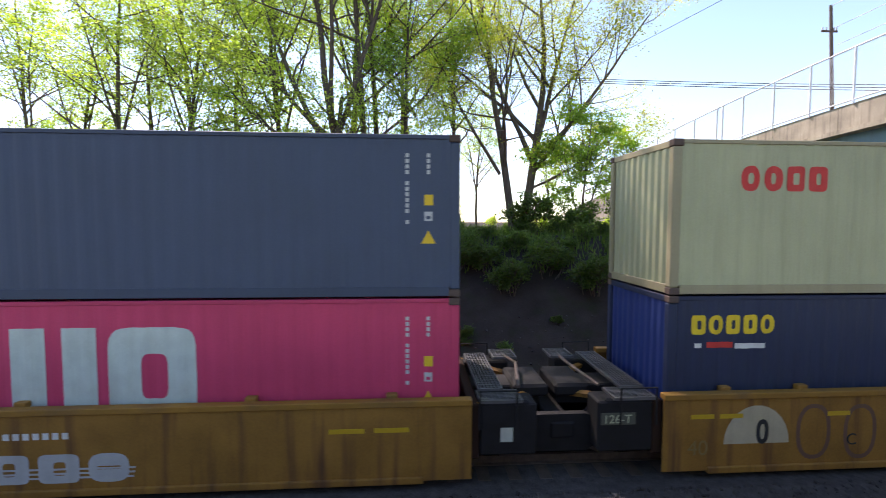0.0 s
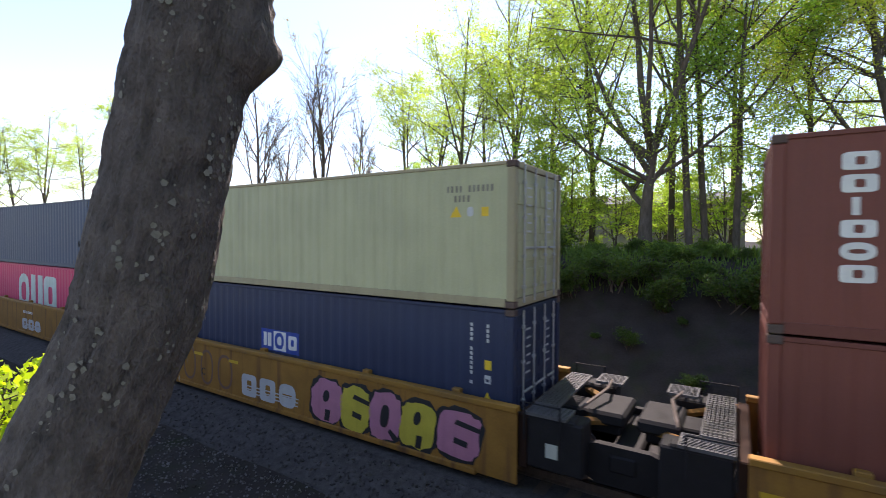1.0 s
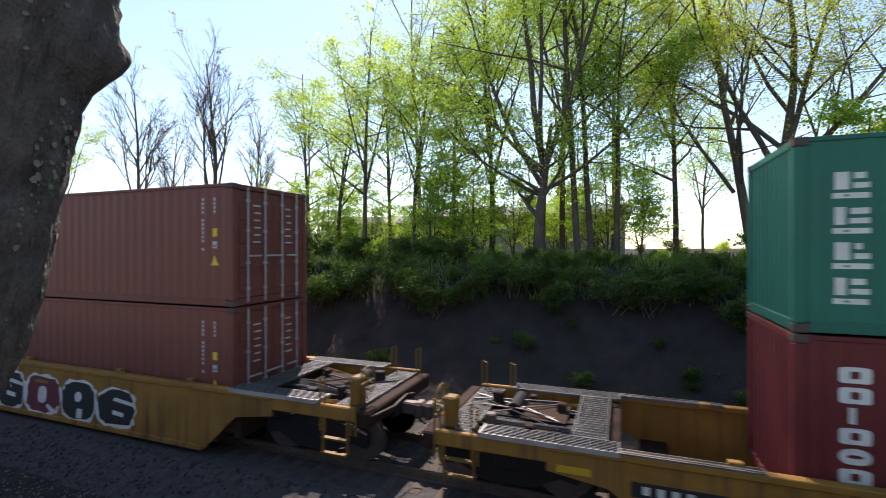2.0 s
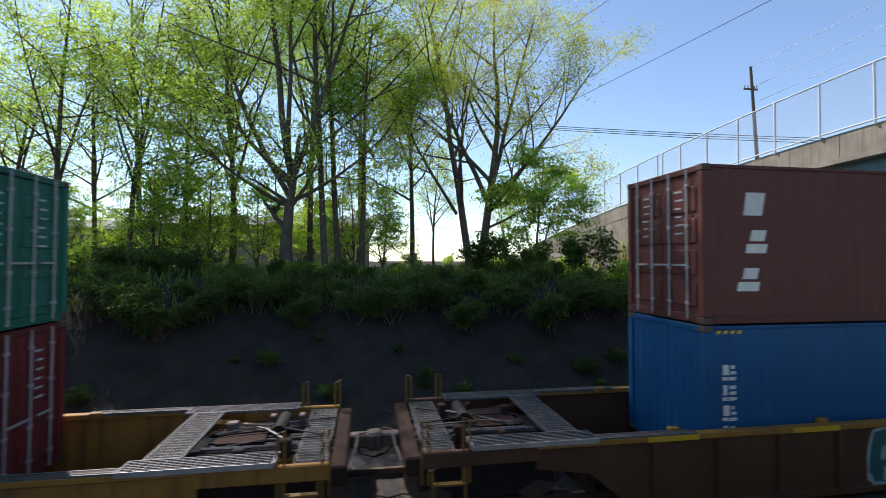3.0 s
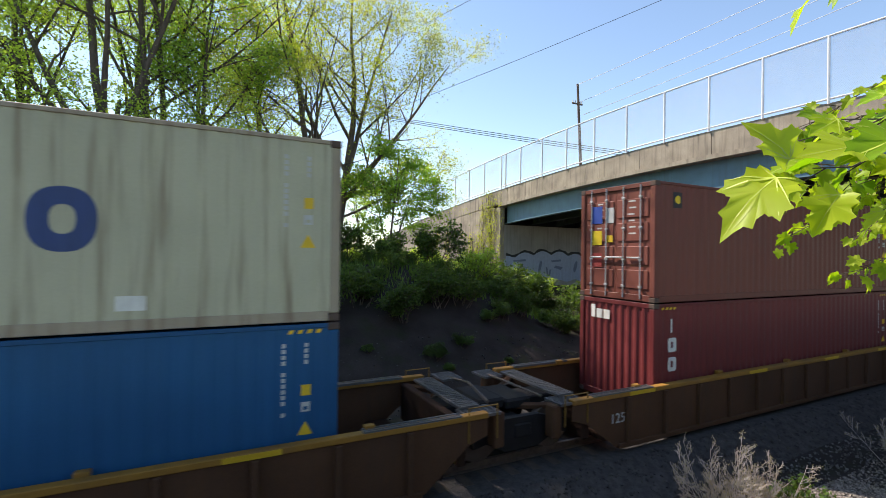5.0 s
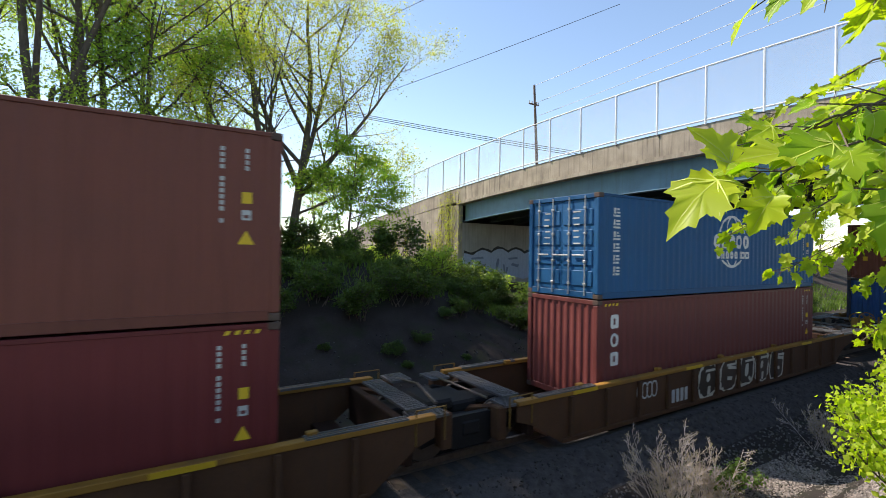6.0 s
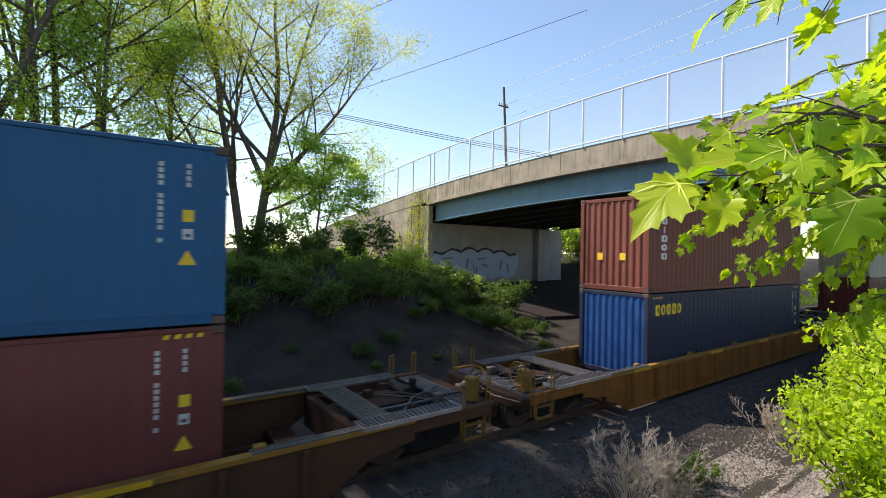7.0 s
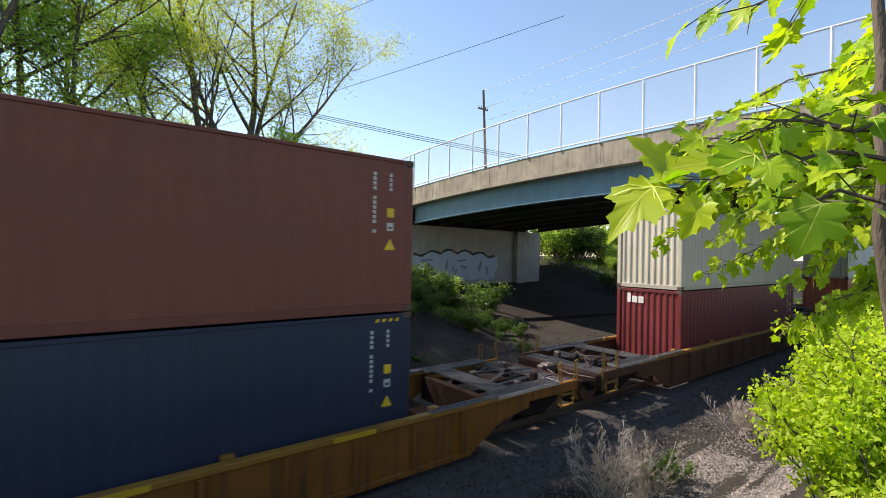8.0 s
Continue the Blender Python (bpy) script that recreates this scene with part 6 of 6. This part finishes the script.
def build_maple():
    t = thing("maple_tree", "young maple with bright sunlit lobed leaves beside the camera", "tree")
    r = random.Random(12)
    stem = [spot(86, -60, 2.6), spot(83.5, -14, 1.75), spot(82.0, -2, 1.7), spot(81.5, 3, 1.71), spot(81.8, 8, 1.72), spot(81.4, 13, 1.75), spot(81.6, 17, 1.8), spot(81.2, 23, 1.9), spot(82, 45, 2.6)]
    part("stem", Shape().tube(stem, [0.020, 0.018, 0.016, 0.017, 0.015, 0.016, 0.014, 0.014, 0.010], 8), BARK, t, smooth=True)
    twigs, near, middle, small, ribs = Shape(), Shape(), Shape(), Shape(), Shape()

    def bough(a, b, n, size, leaf, thick, hang=-0.35):
        pa, pb = spot(*a), spot(*b)
        lift = (pb - pa).length * 0.10
        pts = [pa.lerp(pb, i / 8) + Vector((r.uniform(-1, 1), r.uniform(-1, 1), r.uniform(-1, 1))) * 0.02 + Vector((0, 0, lift * math.sin(i / 8 * math.pi))) for i in range(9)]
        twigs.tube(pts, [thick * (1 - 0.8 * i / 8) for i in range(9)], 5)
        for k in range(n):
            u = 0.15 + 0.85 * (k + r.random()) / n
            j = min(7, int(u * 8))
            p = pts[j].lerp(pts[j + 1], u * 8 - j)
            d = ((pts[j + 1] - pts[j]).normalized() * r.uniform(0.2, 1) + Vector((r.uniform(-1, 1), r.uniform(-1, 1), r.uniform(-0.9, 0.45)))).normalized()
            q = p + d * r.uniform(0.4, 1.6) * size
            twigs.tube([p, q], 0.0018, 3, False)
            maple_leaf(leaf, q, d + Vector((0, 0, hang)), Vector((r.uniform(-0.6, 0.4), r.uniform(-0.9, 0.2), r.uniform(0.25, 1))), size * r.uniform(0.7, 1.25), r, ribs if leaf is near else None)

    # boughs at arm's length with large leaves
    for a, b, n in (((84, 8.2, 1.45), (66.5, 8.5, 1.25), 13), ((84, 11, 1.5), (67, 12.0, 1.3), 12), ((84, 12, 1.6), (72, 12.5, 1.4), 9), ((84, 4.5, 1.4), (71, 5.0, 1.25), 7), ((84, 11, 1.5), (62.0, 9.6, 1.3), 8)):
        bough(a, b, n, 0.070, near, 0.006)
    for a, b, n in (((80, 29, 1.7), (67.5, 24.0, 1.5), 5), ((80, 27.5, 1.6), (71.5, 22.5, 1.45), 4), ((80, 27, 1.5), (75.5, 24.0, 1.4), 4)):
        bough(a, b, n, 0.078, near, 0.005)
    # sprays of middle-sized leaves behind them
    for az, el in ((63.5, 11.0), (66, 12.0), (68, 10.5), (70, 12.5), (72.5, 11), (75, 13), (77, 12), (79.5, 14), (80.5, 18), (79, 10), (74, 9), (70, 8), (67, 6.5), (77, 6), (80.5, 4), (64, 9.0), (76, 3), (78.5, 8), (82, 10), (74, 5.5), (81.5, 6.5)):
        bough((88, el * 0.8, 2.4), (az, el, r.uniform(1.9, 2.4)), 25, 0.068, middle, 0.005)
    # small-leaved sprays that hang lower and farther off
    for az, el in ((62.3, 5.0), (63.0, 1.8), (66, 4), (69, 2.5), (68, -2.0), (71, -0.5), (70.5, 4), (73.5, 1), (75, -2), (77, 1), (79, -4), (77, -6), (74.5, -7.0), (80.5, -1), (81, 13), (79, 15.5), (80.5, 17.5), (78.5, 17.0), (82.5, 20), (63.5, 11.5), (66, 10)):
        bough((85, el + 6, 3.3), (az, el, r.uniform(2.8, 3.4)), 52, 0.060, small, 0.007, -0.6)
    # the large leaves at the end of the nearest bough
    for az, el, dist, size, d in ((62.6, 8.0, 1.0, 0.125, (-0.62, 0.25, -0.45)), (63.6, 9.6, 1.02, 0.095, (-0.4, 0.2, 0.75)), (67.5, 6.0, 1.1, 0.085, (-0.2, 0.3, -0.6)), (72.0, 10.5, 1.0, 0.10, (-0.7, 0.3, -0.1)), (77.5, 5.5, 0.95, 0.095, (-0.2, 0.25, -0.8)), (69.5, 10.0, 1.0, 0.11, (-0.8, 0.3, 0.05))):
        maple_leaf(near, spot(az, el, dist), Vector(d), Vector((-0.35 + r.uniform(-0.3, 0.3), -0.55, 0.95)), size, r, ribs)
    part("foliage", middle, L_MAPLE, t, "bright green lobed leaves", True)
    part("foliage", small, L_BUSH, t, "small fresh green leaves")
    big = near
    part("twig", twigs, BARK, t)
    tagged(part("leaf_vein", ribs, VEIN, t, "pale leaf veins"), kind="stuff")
    part("foliage", big, L_MAPLE, t, "large bright green lobed leaves", True)


def build_near_bushes():
    def bush(label, x, y, h, w, count, size, seed, leaf=L_BUSH):
        r = random.Random(seed)
        limbs = [((r.uniform(-0.3, 0.3) * w, r.uniform(-0.3, 0.3) * w, 0), (r.uniform(-0.7, 0.7), r.uniform(-0.7, 0.7), 1), h * r.uniform(0.6, 1), 0.010) for _ in range(12)]
        t = thing("bush", label, "bush", "bushes beside the camera")
        s, tips = grow(limbs, seed, 2, (5, 4), 48, 0.45)
        part("stem", s, BARK, t)
        v, f = leaves(tips, count, 0.06, size, np.random.default_rng(seed))
        part("foliage", leaf_mesh("foliage", v, f, leaf), leaf, t)
        plant(t, x, y, ground_z(x, y) - 0.05)

    lab = "leafy bright green sunlit bush on a gravel bank"
    for i, (x, y, h, w) in enumerate(((4.3, 0.70, 1.2, 0.8), (5.3, 1.0, 1.1, 0.85), (6.6, 1.2, 1.1, 1.0), (8.2, 1.4, 1.2, 1.1), (10, 1.7, 1.3, 1.2), (12.5, 2.3, 1.5, 1.4), (3.6, 0.6, 1.0, 0.8), (4.2, 0.35, 1.3, 0.8), (5.6, 0.7, 1.4, 0.9), (7.4, 0.9, 1.6, 1.0))):
        bush(lab, x, y - 0.04, h * 0.86, w, 9500, 0.038, 200 + i)
    for i, (x, y, h, w) in enumerate(((-3.9, 0.55, 0.9, 0.6), (-4.6, 0.85, 0.9, 0.7), (-3.2, 0.25, 0.9, 0.5))):
        bush("leafy bright green bush beside a leaning trunk", x, y, h, w, 1800, 0.06, 230 + i)
    bush("low green plants on the shaded gravel", 9.6, 4.6, 0.6, 0.8, 1500, 0.06, 240, L_GRASS)

    def weed(x, y, h, seed, label):
        r = random.Random(seed)
        t = thing("dead_weed", label, "weed", "dead weeds")
        limbs = [((r.uniform(-0.22, 0.22), r.uniform(-0.22, 0.22), 0), (r.uniform(-0.6, 0.6), r.uniform(-0.6, 0.6), 1), h * r.uniform(0.35, 0.75) if k % 4 else h * r.uniform(0.8, 1), 0.0075) for k in range(24)]
        s, tips = grow(limbs, seed, 2, (8, 5), 48, 0.30, 0.02)
        part("stem", s, DRY, t)
        v, f = leaves(tips, 3600, 0.02, 0.019, np.random.default_rng(seed))
        part("seed_head", leaf_mesh("seed_head", v, f, L_TAN), L_TAN, t)
        plant(t, x, y, ground_z(x, y) - 0.04)

    weed(7.9, 4.9, 1.65, 301, "dry grey-brown branching weed on the gravel")
    weed(8.6, 4.6, 1.35, 302, "dry grey-brown branching weed on the gravel")
    weed(13.5, 4.4, 1.2, 303, "dry grey-brown branching weed on the gravel")
    weed(16.5, 4.2, 1.4, 304, "dry grey-brown branching weed on the gravel")


build_near_trunk()
build_maple()
build_near_bushes()
stones("gravel_stones", "pale crushed stones on the sunlit bank", 30000, on_bank, (0.010, 0.034), GRAVEL, 1)
stones("path_stones", "dark grey stones on the shaded ground beside the track", 12000, on_path, (0.012, 0.04), BALLAST_LIGHT, 5)
stones("ballast_stones", "grey crushed ballast stones beside the rails", 5000, on_shoulder, (0.025, 0.05), BALLAST, 2)
stones("far_stones", "grey stones on the ground across the track", 700, on_far_side, (0.03, 0.07), BALLAST, 3)


def build_grass():
    """Grass and low herbs on both banks."""
    rng = np.random.default_rng(9)
    v, f = [], []
    places = []
    while len(places) < 22000:
        x, y = (rng.uniform(-38, 20.5), rng.uniform(18.2, 26)) if len(places) % 2 else (rng.uniform(41.5, 66), rng.uniform(16, 35))
        places.append((x, y, ground_z(x, y)))
    p = np.array(places)
    n = len(p)
    h = rng.uniform(0.15, 0.55, n)[:, None]
    a = rng.uniform(0, 6.283, n)
    side = np.stack([np.cos(a), np.sin(a), np.zeros(n)], 1) * 0.035
    lean = np.stack([rng.normal(0, 0.3, n), rng.normal(0, 0.3, n), np.ones(n)], 1)
    v = np.stack([p - side, p + side, p + lean * h * 0.6 + side * 0.7, p + lean * h], 1).reshape(-1, 3)
    f = np.arange(n * 4).reshape(-1, 4)
    tagged(part("grass", leaf_mesh("grass", v, f, L_GRASS), L_GRASS), "rough green grass and herbs on the banks", "grass", kind="stuff")


build_grass()


# ======== movement ========
def motions():
    for ob, x, z in MOVING:
        walk(ob, [(t, pose(x - SPEED * t + SLOW * t * t, TRACK, z)) for t in TIMES])


motions()
